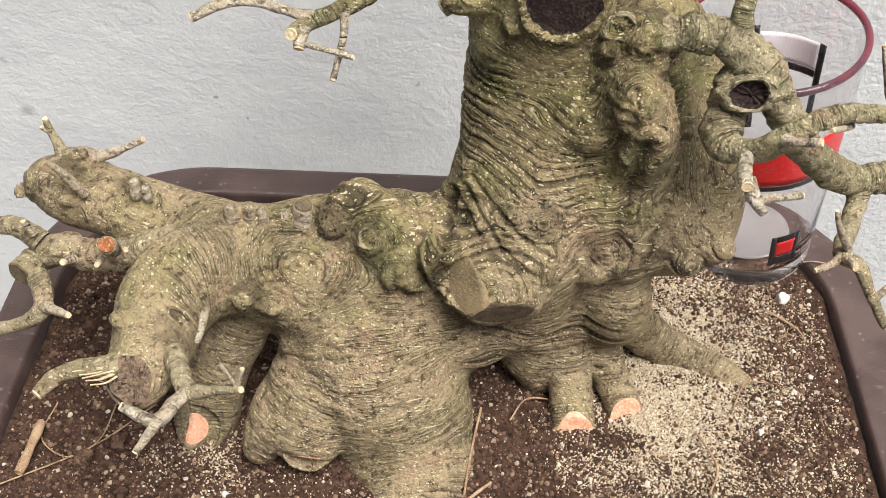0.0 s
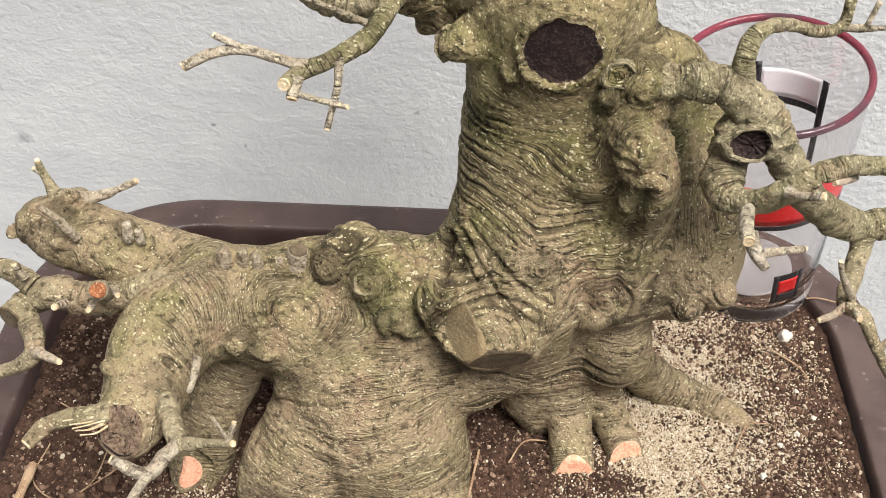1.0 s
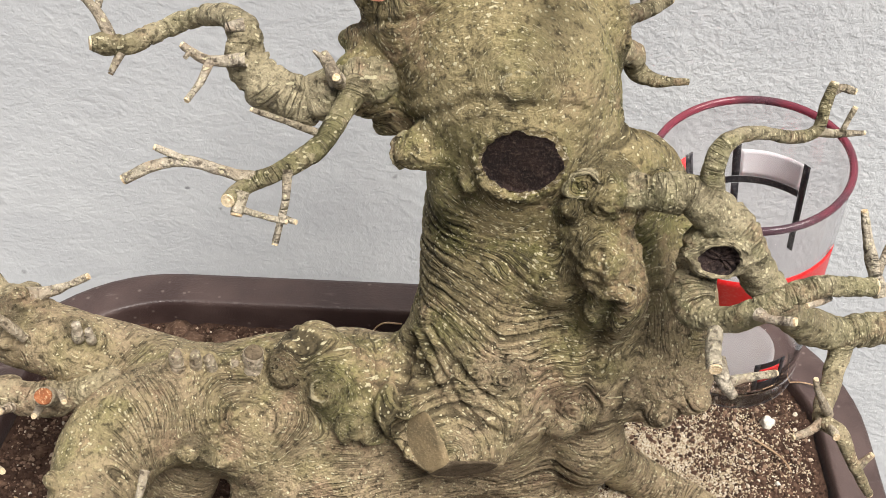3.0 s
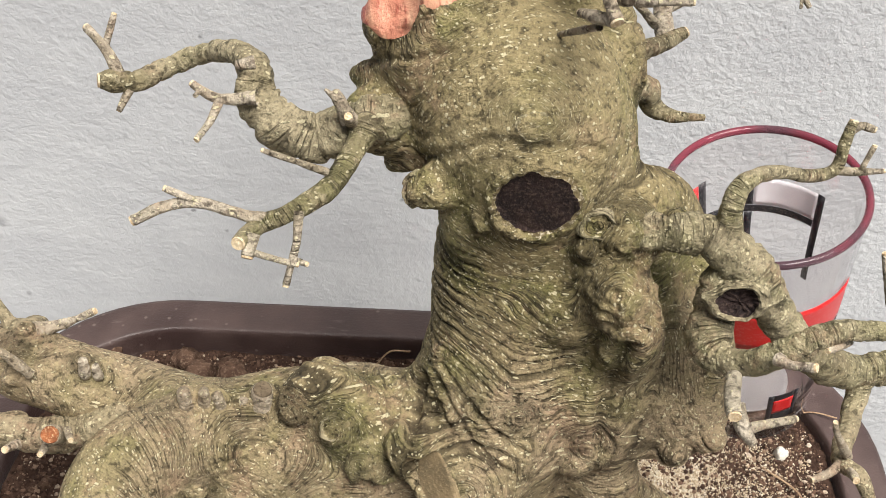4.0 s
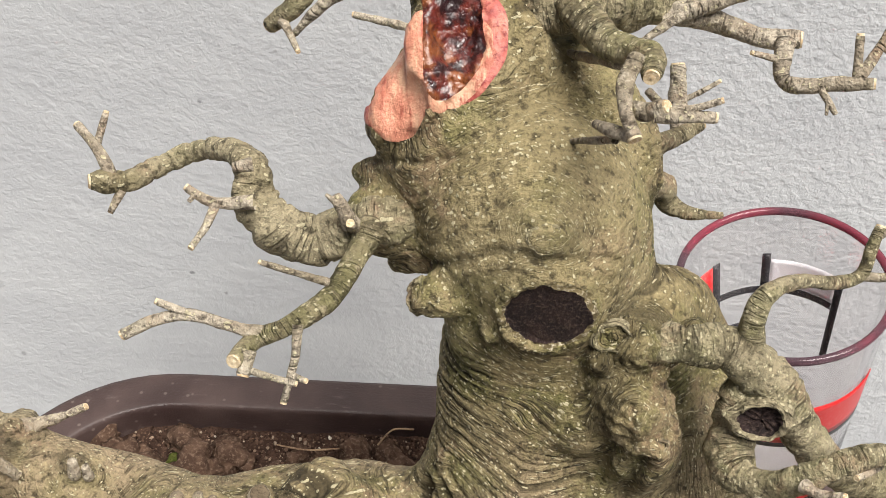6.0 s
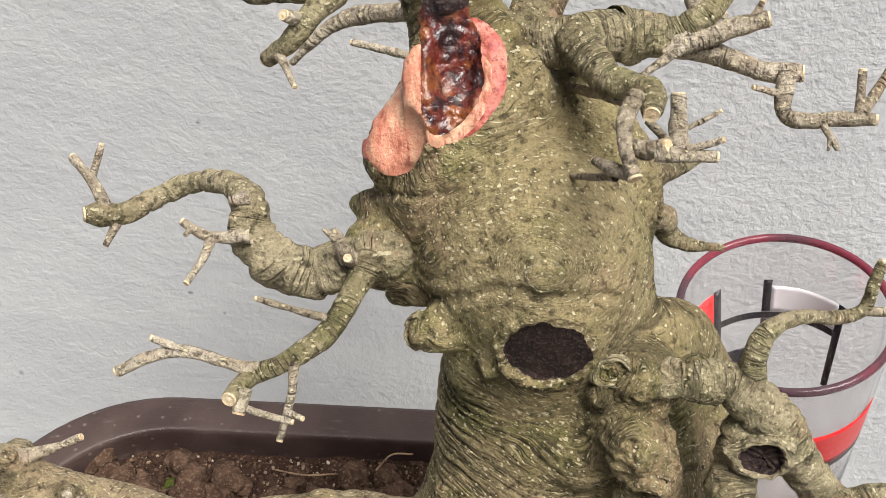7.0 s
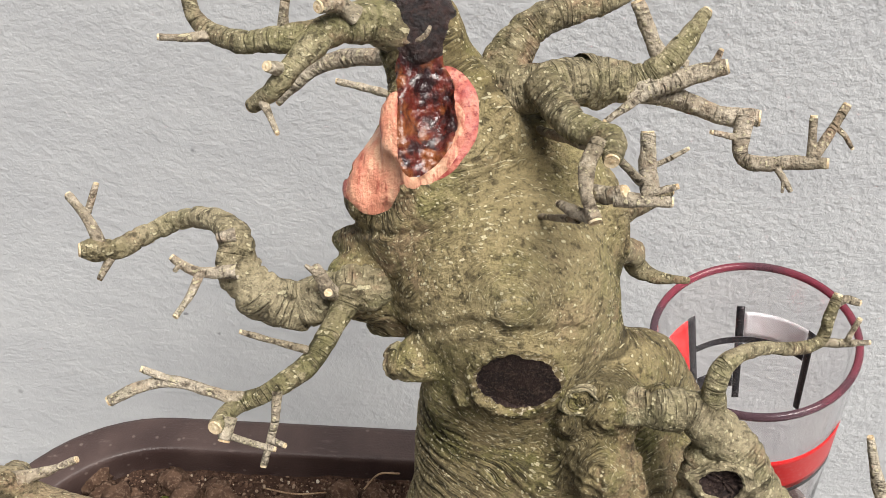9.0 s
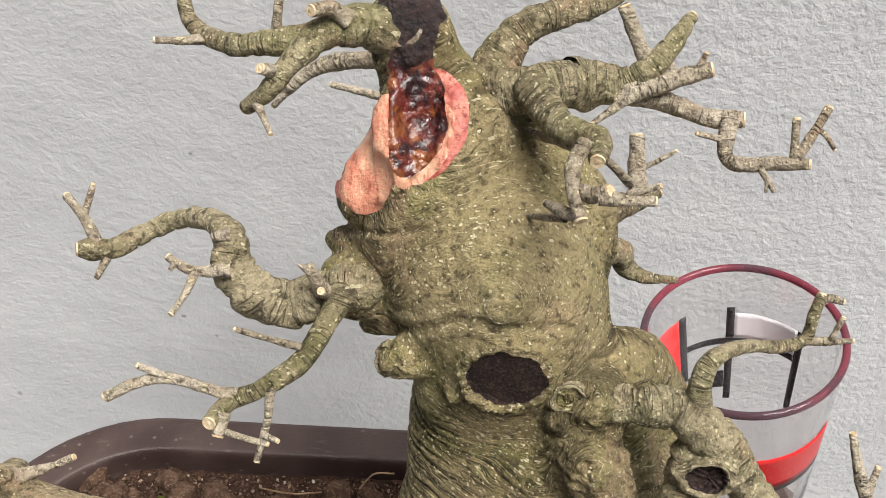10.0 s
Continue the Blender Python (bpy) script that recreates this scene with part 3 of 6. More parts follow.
# trunk, from the soil to the top
limb([(0.0743, 0.4200, 0.1100, 0.0200), (0.0705, 0.4160, 0.1400, 0.0215), (0.0665, 0.4120, 0.1620, 0.0240), (0.0651, 0.4120, 0.1790, 0.0305), (0.0675, 0.4223, 0.2108, 0.0257), (0.0690, 0.4330, 0.2377, 0.0259)], 0.009)  # main trunk
limb([(0.0688, 0.4298, 0.2365, 0.0259), (0.0715, 0.4363, 0.2530, 0.0268), (0.0711, 0.4350, 0.2800, 0.0300), (0.0640, 0.4510, 0.2923, 0.0335), (0.0455, 0.4574, 0.3117, 0.0253), (0.0480, 0.4584, 0.3324, 0.0166), (0.0445, 0.4712, 0.3439, 0.0127), (0.0394, 0.4706, 0.3562, 0.0085), (0.0373, 0.4729, 0.3622, 0.0091), (0.0369, 0.4738, 0.3656, 0.0081)], 0.009)  # upper trunk
limb([(0.0910, 0.4550, 0.2970, 0.0155), (0.0880, 0.4570, 0.3060, 0.0165), (0.0800, 0.4610, 0.3190, 0.0160), (0.0745, 0.4660, 0.3270, 0.0125)], 0.0035)  # back hump
limb([(0.1060, 0.4290, 0.2640, 0.0130), (0.1170, 0.4440, 0.2470, 0.0120), (0.1245, 0.4445, 0.2255, 0.0150), (0.1275, 0.4250, 0.2030, 0.0192), (0.1285, 0.4180, 0.1820, 0.0195), (0.1240, 0.4190, 0.1710, 0.0150)], 0.010)  # right lobe
limb([(0.1080, 0.4280, 0.2420, 0.0120), (0.1110, 0.4220, 0.2150, 0.0160), (0.1110, 0.4135, 0.1910, 0.0160)], 0.012)  # web between burl and lobe
limb([(0.0840, 0.4120, 0.2480, 0.0100), (0.0880, 0.4100, 0.2330, 0.0105)], 0.008)  # between trunk and burl
limb([(0.0972, 0.4174, 0.2050, 0.0189), (0.1022, 0.4102, 0.1789, 0.0183)], 0.012)  # shoulder between
limb([(0.0880, 0.4205, 0.1520, 0.0220), (0.0850, 0.4190, 0.1280, 0.0195), (0.0760, 0.4130, 0.1080, 0.0150), (0.0790, 0.4100, 0.0900, 0.0120)], 0.006)  # right foot
limb([(0.1000, 0.4190, 0.1330, 0.0140), (0.1180, 0.4270, 0.1080, 0.0110), (0.1370, 0.4285, 0.0880, 0.0085), (0.1560, 0.4230, 0.0825, 0.0075), (0.1720, 0.4140, 0.0800, 0.0060)], 0.004)  # right foot side
limb([(0.1055, 0.4065, 0.1560, 0.0115), (0.1065, 0.4060, 0.1420, 0.0120), (0.1060, 0.4130, 0.1200, 0.0120)], 0.006)  # right foot back
limb([(0.0865, 0.4140, 0.1200, 0.0115), (0.0905, 0.3995, 0.0990, 0.0092), (0.0930, 0.3860, 0.0870, 0.0088), (0.0945, 0.3740, 0.0800, 0.0085)], 0.0025)  # cut root
limb([(0.1010, 0.4150, 0.1150, 0.0095), (0.1110, 0.4030, 0.0920, 0.0078), (0.1150, 0.3920, 0.0885, 0.0074), (0.1180, 0.3820, 0.0850, 0.0072)], 0.0025)  # cut root two
limb([(0.0640, 0.4380, 0.3120, 0.0130), (0.0760, 0.4380, 0.3080, 0.0130)], 0.010)  # head bulge
limb([(0.0302, 0.4060, 0.1695, 0.0207), (0.0023, 0.4076, 0.1631, 0.0220), (-0.0230, 0.4033, 0.1593, 0.0231), (-0.0420, 0.3961, 0.1656, 0.0191)], 0.012)  # arch
limb([(0.0002, 0.3974, 0.1431, 0.0287), (0.0033, 0.3922, 0.1201, 0.0337), (0.0130, 0.3856, 0.0979, 0.0292), (0.0218, 0.3726, 0.0742, 0.0244), (0.0275, 0.3490, 0.0665, 0.0223)], 0.012)  # left foot
limb([(0.0280, 0.4040, 0.1446, 0.0182), (0.0475, 0.4088, 0.1260, 0.0189)], 0.012)  # foot join
limb([(-0.0225, 0.3737, 0.1148, 0.0183), (-0.0370, 0.3648, 0.0999, 0.0090), (-0.0413, 0.3618, 0.0894, 0.0072)], 0.006)  # left toe
limb([(-0.0175, 0.3688, 0.1098, 0.0139), (-0.0201, 0.3593, 0.0967, 0.0112)], 0.005)  # left toe front
limb([(-0.0461, 0.3958, 0.1689, 0.0186), (-0.0624, 0.3841, 0.1721, 0.0162), (-0.0727, 0.3702, 0.1686, 0.0151), (-0.0726, 0.3535, 0.1650, 0.0123), (-0.0761, 0.3383, 0.1619, 0.0101)], 0.008)  # limb to the cut
limb([(-0.0506, 0.4067, 0.1674, 0.0161), (-0.0767, 0.4177, 0.1652, 0.0130), (-0.0945, 0.4145, 0.1765, 0.0124), (-0.1159, 0.4195, 0.1815, 0.0116), (-0.1317, 0.4270, 0.1795, 0.0092)], 0.008)  # limb to the back
limb([(-0.1263, 0.4184, 0.1885, 0.0067), (-0.1431, 0.4225, 0.1769, 0.0040)], 0.003)  # stub of it
limb([(-0.0500, 0.3930, 0.1440, 0.0150), (-0.0630, 0.3880, 0.1150, 0.0140), (-0.0690, 0.3800, 0.0880, 0.0130), (-0.0700, 0.3700, 0.0840, 0.0080)], 0.006)  # rear leg
limb([(0.0335, 0.3845, 0.1881, 0.0084), (0.0487, 0.3861, 0.1749, 0.0139), (0.0596, 0.3815, 0.1689, 0.0132)], 0.006)  # lobe over cut
limb([(0.0050, 0.4020, 0.1930, 0.0090), (0.0140, 0.3960, 0.1830, 0.0118), (0.0205, 0.3905, 0.1730, 0.0085)], 0.005)  # hanging lobe
limb([(0.0010, 0.4098, 0.1891, 0.0088), (-0.0068, 0.4011, 0.1907, 0.0076)], 0.006)  # fold left
limb([(0.0326, 0.4421, 0.2877, 0.0109), (0.0196, 0.4408, 0.2878, 0.0101)], 0.006)  # collar of left arm
limb([(0.0955, 0.4208, 0.2607, 0.0091), (0.1065, 0.4083, 0.2708, 0.0073)], 0.005)  # collar of right arm
limb([(0.0716, 0.4220, 0.2865, 0.0150), (0.0716, 0.4100, 0.2865, 0.0125)], 0.006)  # stub under the sealed wound
limb([(0.0561, 0.4245, 0.2700, 0.0108), (0.0528, 0.4195, 0.2616, 0.0081)], 0.006)  # wound lip
limb([(0.0233, 0.4461, 0.3007, 0.0044), (0.0133, 0.4523, 0.2964, 0.0032)], 0.003)  # stub below the carving
limb([(0.0457, 0.4163, 0.2819, 0.0059), (0.0374, 0.4131, 0.2807, 0.0047)], 0.004)  # left wart
limb([(0.0351, 0.4334, 0.2807, 0.0047), (0.0253, 0.4384, 0.2719, 0.0036)], 0.003)  # dark stub
limb([(0.0905, 0.4065, 0.2620, 0.0063), (0.1003, 0.4034, 0.2507, 0.0080), (0.1062, 0.3995, 0.2369, 0.0074), (0.1050, 0.3999, 0.2230, 0.0068)], 0.008)  # burl under the arm
limb([(0.0564, 0.4604, 0.3492, 0.0067), (0.0621, 0.4560, 0.3379, 0.0068), (0.0662, 0.4606, 0.3219, 0.0071)], 0.006)  # neck ridge
limb([(0.0339, 0.4580, 0.3330, 0.0078), (0.0285, 0.4488, 0.3264, 0.0077), (0.0241, 0.4455, 0.3198, 0.0078)], 0.004)  # flesh tongue
limb([(0.0330, 0.4395, 0.3285, 0.0050), (0.0345, 0.4400, 0.3350, 0.0048), (0.0335, 0.4480, 0.3450, 0.0045), (0.0345, 0.4560, 0.3530, 0.0040)], 0.003)  # ridge of the carving
# knots, burls and healed stubs
knot((0.0065, 0.3880, 0.1905), 0.0051, 0.80)
knot((-0.0104, 0.3938, 0.1909), 0.0043, 0.80)
knot((-0.0369, 0.3825, 0.1798), 0.0097, 0.00)
knot((-0.0420, 0.3737, 0.1699), 0.0035, 0.80)
knot((-0.0362, 0.3754, 0.1651), 0.0022, 0.80)
knot((-0.0277, 0.3765, 0.1405), 0.0055, 0.00)
knot((-0.0054, 0.3695, 0.1538), 0.0039, 0.00)
knot((-0.1129, 0.4215, 0.1984), 0.0063, 0.80)
knot((-0.1146, 0.4053, 0.1901), 0.0049, 0.00)
knot((-0.0889, 0.4123, 0.1927), 0.0032, 0.80)
knot((-0.0854, 0.3563, 0.1754), 0.0029, 0.80)
knot((0.0706, 0.3872, 0.2036), 0.0041, 0.70)
knot((0.0592, 0.3885, 0.2046), 0.0029, 0.60)
knot((0.0965, 0.3887, 0.1873), 0.0048, 0.80)
knot((0.0946, 0.3882, 0.1754), 0.0044, 0.80)
knot((0.1075, 0.4028, 0.2102), 0.0045, 0.60)
knot((0.1111, 0.3996, 0.1978), 0.0062, 0.00)
knot((0.1433, 0.4017, 0.1801), 0.0042, 0.80)
knot((0.1290, 0.3963, 0.1769), 0.0054, 0.80)
knot((0.1367, 0.4037, 0.2047), 0.0033, 0.60)
knot((0.0976, 0.4061, 0.2740), 0.0054, 0.70)
knot((0.0883, 0.4026, 0.2668), 0.0029, 0.80)
knot((0.0984, 0.3968, 0.2577), 0.0065, 0.60)
knot((0.1045, 0.3944, 0.2527), 0.0034, 0.80)
knot((0.0958, 0.3949, 0.2472), 0.0042, 0.70)
knot((0.1058, 0.3919, 0.2428), 0.0046, 0.60)
knot((0.0997, 0.3931, 0.2315), 0.0035, 0.60)
knot((0.0870, 0.4113, 0.2490), 0.0038, 0.00)
knot((0.0690, 0.4140, 0.3080), 0.0078, 0.70)
knot((0.0690, 0.4105, 0.3095), 0.0040, 0.80)
knot((0.0478, 0.4177, 0.2915), 0.0068, 0.00)
knot((0.0553, 0.4044, 0.2748), 0.0038, 0.70)
knot((0.0513, 0.4166, 0.2954), 0.0034, 0.00)
knot((0.0974, 0.4061, 0.2734), 0.0068, 0.70)
knot((0.0878, 0.3996, 0.2709), 0.0024, 0.80)
knot((0.1058, 0.4047, 0.2627), 0.0027, 0.80)
knot((0.0854, 0.4116, 0.2922), 0.0050, 0.00)
knot((0.0882, 0.4173, 0.3010), 0.0057, 0.00)
knot((0.0816, 0.4131, 0.3000), 0.0041, 0.00)
knot((0.1042, 0.4454, 0.3038), 0.0048, 0.80)
knot((0.1167, 0.4111, 0.2758), 0.0027, 0.80)
knot((0.0164, 0.3821, 0.1803), 0.0034, 0.60)
knot((0.0239, 0.3818, 0.1747), 0.0030, 0.70)
knot((0.0428, 0.4061, 0.2120), 0.0036, 0.00)
limb([(0.0640, 0.4370, 0.2985, 0.0272), (0.0690, 0.4340, 0.2960, 0.0275)], 0.008)  # smooth dome of the head
limb([(0.0688, 0.4170, 0.3050, 0.0066), (0.0690, 0.4105, 0.3088, 0.0054)], 0.0035)  # nub
limb([(-0.0482, 0.3982, 0.1876, 0.0029), (-0.0483, 0.3988, 0.1943, 0.0024)], 0.0025)  # nub
limb([(-0.0420, 0.4002, 0.1866, 0.0029), (-0.0418, 0.4009, 0.1932, 0.0022)], 0.0025)  # nub
limb([(-0.0363, 0.4000, 0.1859, 0.0027), (-0.0370, 0.4000, 0.1920, 0.0022)], 0.0025)  # nub
limb([(-0.0294, 0.4006, 0.1852, 0.0022), (-0.0277, 0.4000, 0.1900, 0.0018)], 0.0025)  # nub
limb([(-0.0230, 0.4023, 0.1842, 0.0044), (-0.0213, 0.4037, 0.1912, 0.0038)], 0.0025)  # nub
limb([(-0.0893, 0.4103, 0.1885, 0.0028), (-0.0886, 0.4108, 0.1950, 0.0021)], 0.0025)  # nub
limb([(-0.0848, 0.4110, 0.1866, 0.0021), (-0.0845, 0.4107, 0.1923, 0.0016)], 0.0025)  # nub
limb([(-0.0806, 0.3544, 0.1763, 0.0030), (-0.0830, 0.3521, 0.1809, 0.0022)], 0.0025)  # nub
limb([(0.0951, 0.3918, 0.1826, 0.0043), (0.0972, 0.3914, 0.1883, 0.0033)], 0.0025)  # nub
limb([(0.0916, 0.3894, 0.1739, 0.0040), (0.0942, 0.3883, 0.1790, 0.0031)], 0.0025)  # nub
limb([(0.1048, 0.3945, 0.2382, 0.0039), (0.1062, 0.3926, 0.2427, 0.0028)], 0.0025)  # nub
limb([(0.1003, 0.3969, 0.2507, 0.0043), (0.1038, 0.3942, 0.2548, 0.0029)], 0.0025)  # nub
limb([(0.0945, 0.4031, 0.2395, 0.0036), (0.0958, 0.4010, 0.2437, 0.0026)], 0.0025)  # nub
limb([(0.1387, 0.3999, 0.1801, 0.0045), (0.1423, 0.3972, 0.1845, 0.0032)], 0.0025)  # nub
limb([(0.1257, 0.3981, 0.1780, 0.0054), (0.1282, 0.3927, 0.1790, 0.0040)], 0.0025)  # nub
limb([(0.1024, 0.4082, 0.2636, 0.0030), (0.1054, 0.4022, 0.2643, 0.0023)], 0.0025)  # nub
limb([(0.0880, 0.4066, 0.2658, 0.0025), (0.0878, 0.3991, 0.2710, 0.0021)], 0.0025)  # nub
limb([(0.1133, 0.4103, 0.2738, 0.0025), (0.1158, 0.4090, 0.2786, 0.0018)], 0.0025)  # nub
limb([(-0.0281, 0.3781, 0.1626, 0.0027), (-0.0337, 0.3735, 0.1654, 0.0018)], 0.0025)  # nub
limb([(-0.0426, 0.3768, 0.1697, 0.0031), (-0.0420, 0.3717, 0.1704, 0.0024)], 0.0025)  # nub
limb([(0.0138, 0.3852, 0.1768, 0.0035), (0.0165, 0.3795, 0.1767, 0.0026)], 0.0025)  # nub
limb([(0.0247, 0.3853, 0.1743, 0.0030), (0.0243, 0.3790, 0.1739, 0.0020)], 0.0025)  # nub

# flat cuts and the carved hollow
saw((0.0470, 0.3735, 0.1812), (-0.62, -0.74, 0.25), 0.0135)
saw((0.0581, 0.3705, 0.1742), (0.15, -0.93, -0.33), 0.020)
saw((-0.0742, 0.3335, 0.1685), (-0.12, -0.84, 0.50), 0.014)
saw((0.0716, 0.4030, 0.2865), (-0.08, -0.985, -0.08), 0.0130, 0.02)
saw((-0.1375, 0.4190, 0.1815), (-0.90, -0.2, 0.0), 0.009)
saw((0.0937, 0.3790, 0.0880), (0.05, -0.93, 0.25), 0.012)
saw((0.1155, 0.3880, 0.0890), (0.35, -0.88, 0.30), 0.0095)
saw((-0.0200, 0.3492, 0.1010), (-0.1, -0.85, -0.6), 0.009)
saw((-0.0735, 0.3660, 0.0930), (0.35, -0.8, 0.3), 0.013)
hollow((0.0445, 0.4470, 0.3528), ((0.12, 0.56, 0.82), (0.99, 0, -0.14), (0, -0.83, 0.56)), (0.0135, 0.0088, 0.0085))
hollow((0.0400, 0.4460, 0.3640), ((0.05, 0.56, 0.82), (0.99, 0, -0.14), (0, -0.83, 0.56)), (0.0110, 0.0050, 0.0050))
hollow((0.0258, 0.4355, 0.3310), ((0.40, 0.50, 0.77), (0.85, -0.1, -0.4), (-0.2, -0.83, 0.5)), (0.0120, 0.0080, 0.0058))

V, Q = skin()
NRM = normals_of(V, Q)
# how far along its limb each place lies, so that the wrinkles run round
weight, along = np.full(len(V), 1e-9), np.zeros(len(V))
for a, b, s0, length, sign in segments:
    ab = b[:3] - a[:3]
    h = ((V - a[:3]) @ ab / length ** 2)
    hc = h.clip(0, 1)
    d = np.linalg.norm(V - a[:3] - hc[:, None] * ab, axis=1) - (a[3] + hc * (b[3] - a[3]))
    w = np.exp(-d.clip(-0.01, 0.06) / 0.0035)
    weight += w
    along += w * (s0 + sign * h.clip(-0.6, 1.6) * length)
along /= weight
along += 0.0045 * octaves(V * 18, 2, 3) + 0.0010 * pnoise(V * 110, 8)
# over the flare of the trunk the wrinkles hang like cloth
drape = np.exp(-((V[:, 2] - 0.205) / 0.022) ** 2) * ((V[:, 0] - 0.028) / 0.02).clip(0, 1) * ((0.105 - V[:, 0]) / 0.02).clip(0, 1)
along -= drape * np.where(V[:, 0] < 0.068, 0.95, 0.45) * np.abs(V[:, 0] - 0.068)
for c, r, ring in knots:
    d = np.linalg.norm(V - c, axis=1)
    w = np.exp(-(d / (1.25 * r)) ** 2) * ring * 0.85
    along = along * (1 - w) + (d * 1.1 + c[0]) * w

# on the lobe below the arm the strands hang downwards
hang = (1.2 * np.exp(-(np.linalg.norm((V - (0.128, 0.405, 0.215)) / (0.020, 0.04, 0.034), axis=1)) ** 2)).clip(0, 1)
along = along * (1 - hang) + (V[:, 0] * 1.05 + 0.25 * V[:, 2] + 0.004 * octaves(V * 30, 2, 15)) * hang
EYES = (("round", (0.0716, 0.4030, 0.2865), 0.0145), ("front", (0.0530, 0.3725, 0.1775), 0.0150), ("limb", (-0.0737, 0.3325, 0.1690), 0.0125))
for _, c, r in EYES:
    d = np.linalg.norm(V - np.array(c), axis=1)
    w = np.exp(-((d - r).clip(0) / 0.009) ** 2)
    along = along * (1 - w) + (d * 1.2 + c[2]) * w
along += 0.0003 * octaves(V * 150, 2, 9)
SHEAR = np.array([1.0, 0.62, -0.45])


def near(c, r):
    return np.exp(-(np.linalg.norm(V - np.array(c), axis=1) / r) ** 2)


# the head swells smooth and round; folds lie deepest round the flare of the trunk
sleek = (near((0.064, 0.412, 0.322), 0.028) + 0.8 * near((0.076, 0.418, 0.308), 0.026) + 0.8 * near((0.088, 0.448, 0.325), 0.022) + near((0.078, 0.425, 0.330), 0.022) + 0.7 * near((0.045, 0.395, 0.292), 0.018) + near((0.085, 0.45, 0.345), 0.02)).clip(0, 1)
swell = octaves(V * 38, 2, 21)
folds = pnoise(V * 10 + (along * 115)[:, None] * SHEAR, 31)
lines = pnoise(V * 14 + (along * 255)[:, None] * SHEAR, 32)
rough = octaves(V * 260, 2, 33)
calm = (0.12 + 0.88 * (octaves(V * 18, 2, 41) * 1.6 + 0.5).clip(0, 1)) * (1 - 0.9 * sleek) * (1 - 0.55 * (((0.205 - V[:, 2]) / 0.03).clip(0, 1) * ((0.055 - V[:, 0]) / 0.03).clip(0, 1)))
calm *= 1 - 0.7 * ((0.128 - V[:, 2]) / 0.015).clip(0, 1) * (V[:, 0] > 0.06)
calm *= 1 - 0.65 * hang
crease, crease2 = np.exp(-(folds / 0.09) ** 2), np.exp(-(lines / 0.11) ** 2)
move = 0.0011 * swell * (1 - 0.85 * sleek) + calm * (0.0004 - 0.0011 * crease - 0.0007 * crease2) + 0.0002 * rough
gnarl = near((0.1000, 0.394, 0.252), 0.017) + 0.6 * near((0.098, 0.404, 0.273), 0.012) + 0.5 * near((0.0955, 0.388, 0.181), 0.010) + 0.5 * near((-0.113, 0.42, 0.198), 0.012)
gnarl = gnarl + 0.5 * near((0.0690, 0.4040, 0.3105), 0.0060) + 0.8 * near((0.0375, 0.413, 0.281), 0.006) + 0.5 * near((0.083, 0.401, 0.296), 0.010)
move += gnarl * 0.0020 * octaves(V * 170, 3, 57)
scar = np.linalg.norm(V - np.array(EYES[0][1]), axis=1)
move += 0.0013 * np.exp(-((scar - 0.0138) / 0.0015) ** 2) * (0.8 + octaves(V * 330, 2, 58))
for c, r, ring in knots:
    some = np.where(np.abs(V - c).max(1) < 2.6 * r)[0]
    d = np.linalg.norm(V[some] - c, axis=1) / r + 0.22 * pnoise(V[some] * 260, 52)
    move[some] += ring * r * (0.17 * np.exp(-((d - 1.0) / 0.26) ** 2) - 0.16 * np.exp(-((d - 0.55) / 0.2) ** 2) + 0.15 * np.exp(-((d - 1.6) / 0.2) ** 2) * 0.6)
    move[some] += r * 0.13 * octaves(V[some] * 260, 2, 53) * np.exp(-(d / 1.3) ** 2)
# deep folds: under the head, across the neck, and where the trunk meets the arch
FOLDS = (([(0.0339, 0.4244, 0.2852), (0.0448, 0.4116, 0.2965), (0.0544, 0.4096, 0.3026), (0.0606, 0.4075, 0.3050), (0.0698, 0.4031, 0.3079), (0.0825, 0.4064, 0.3054), (0.0899, 0.4113, 0.3011)], 0.0010, 0.0014),
         ([(0.0162, 0.4498, 0.3033), (0.0339, 0.4291, 0.3193), (0.0469, 0.4207, 0.3311), (0.0558, 0.4232, 0.3384), (0.0647, 0.4289, 0.3422)], 0.0008, 0.0009),
         ([(0.0439, 0.4208, 0.3278), (0.0529, 0.4213, 0.3359), (0.0633, 0.4254, 0.3409)], 0.0006, 0.0008),
         ([(0.0654, 0.4501, 0.3454), (0.0650, 0.4421, 0.3432), (0.0662, 0.4319, 0.3429), (0.0701, 0.4264, 0.3415), (0.0754, 0.4233, 0.3393)], 0.0016, 0.0012),
         ([(0.0378, 0.4053, 0.2007), (0.0340, 0.3854, 0.1950), (0.0335, 0.3775, 0.1850), (0.0339, 0.3775, 0.1736)], 0.0030, 0.0018),
         ([(0.0167, 0.3772, 0.1760), (0.0210, 0.3800, 0.1690), (0.0259, 0.3829, 0.1673)], 0.0022, 0.0016),
         ([(0.1034, 0.3837, 0.2440), (0.1020, 0.3872, 0.2311), (0.1008, 0.3921, 0.2133), (0.0996, 0.3888, 0.1964), (0.1010, 0.3865, 0.1880)], 0.0026, 0.0024),
         ([(0.0420, 0.4020, 0.2080), (0.0500, 0.3900, 0.1985), (0.0600, 0.3800, 0.1900), (0.0720, 0.3770, 0.1835)], 0.0013, 0.0010),
         ([(0.0440, 0.4000, 0.2150), (0.0540, 0.3900, 0.2060), (0.0640, 0.3830, 0.1985), (0.0760, 0.3790, 0.1920)], 0.0012, 0.0009),
         ([(0.0400, 0.4030, 0.2020), (0.0470, 0.3900, 0.1940), (0.0560, 0.3800, 0.1860)], 0.0012, 0.0009))
DOWN = np.array([0.0, 0.72, -0.69])
sunk = np.zeros(len(V))
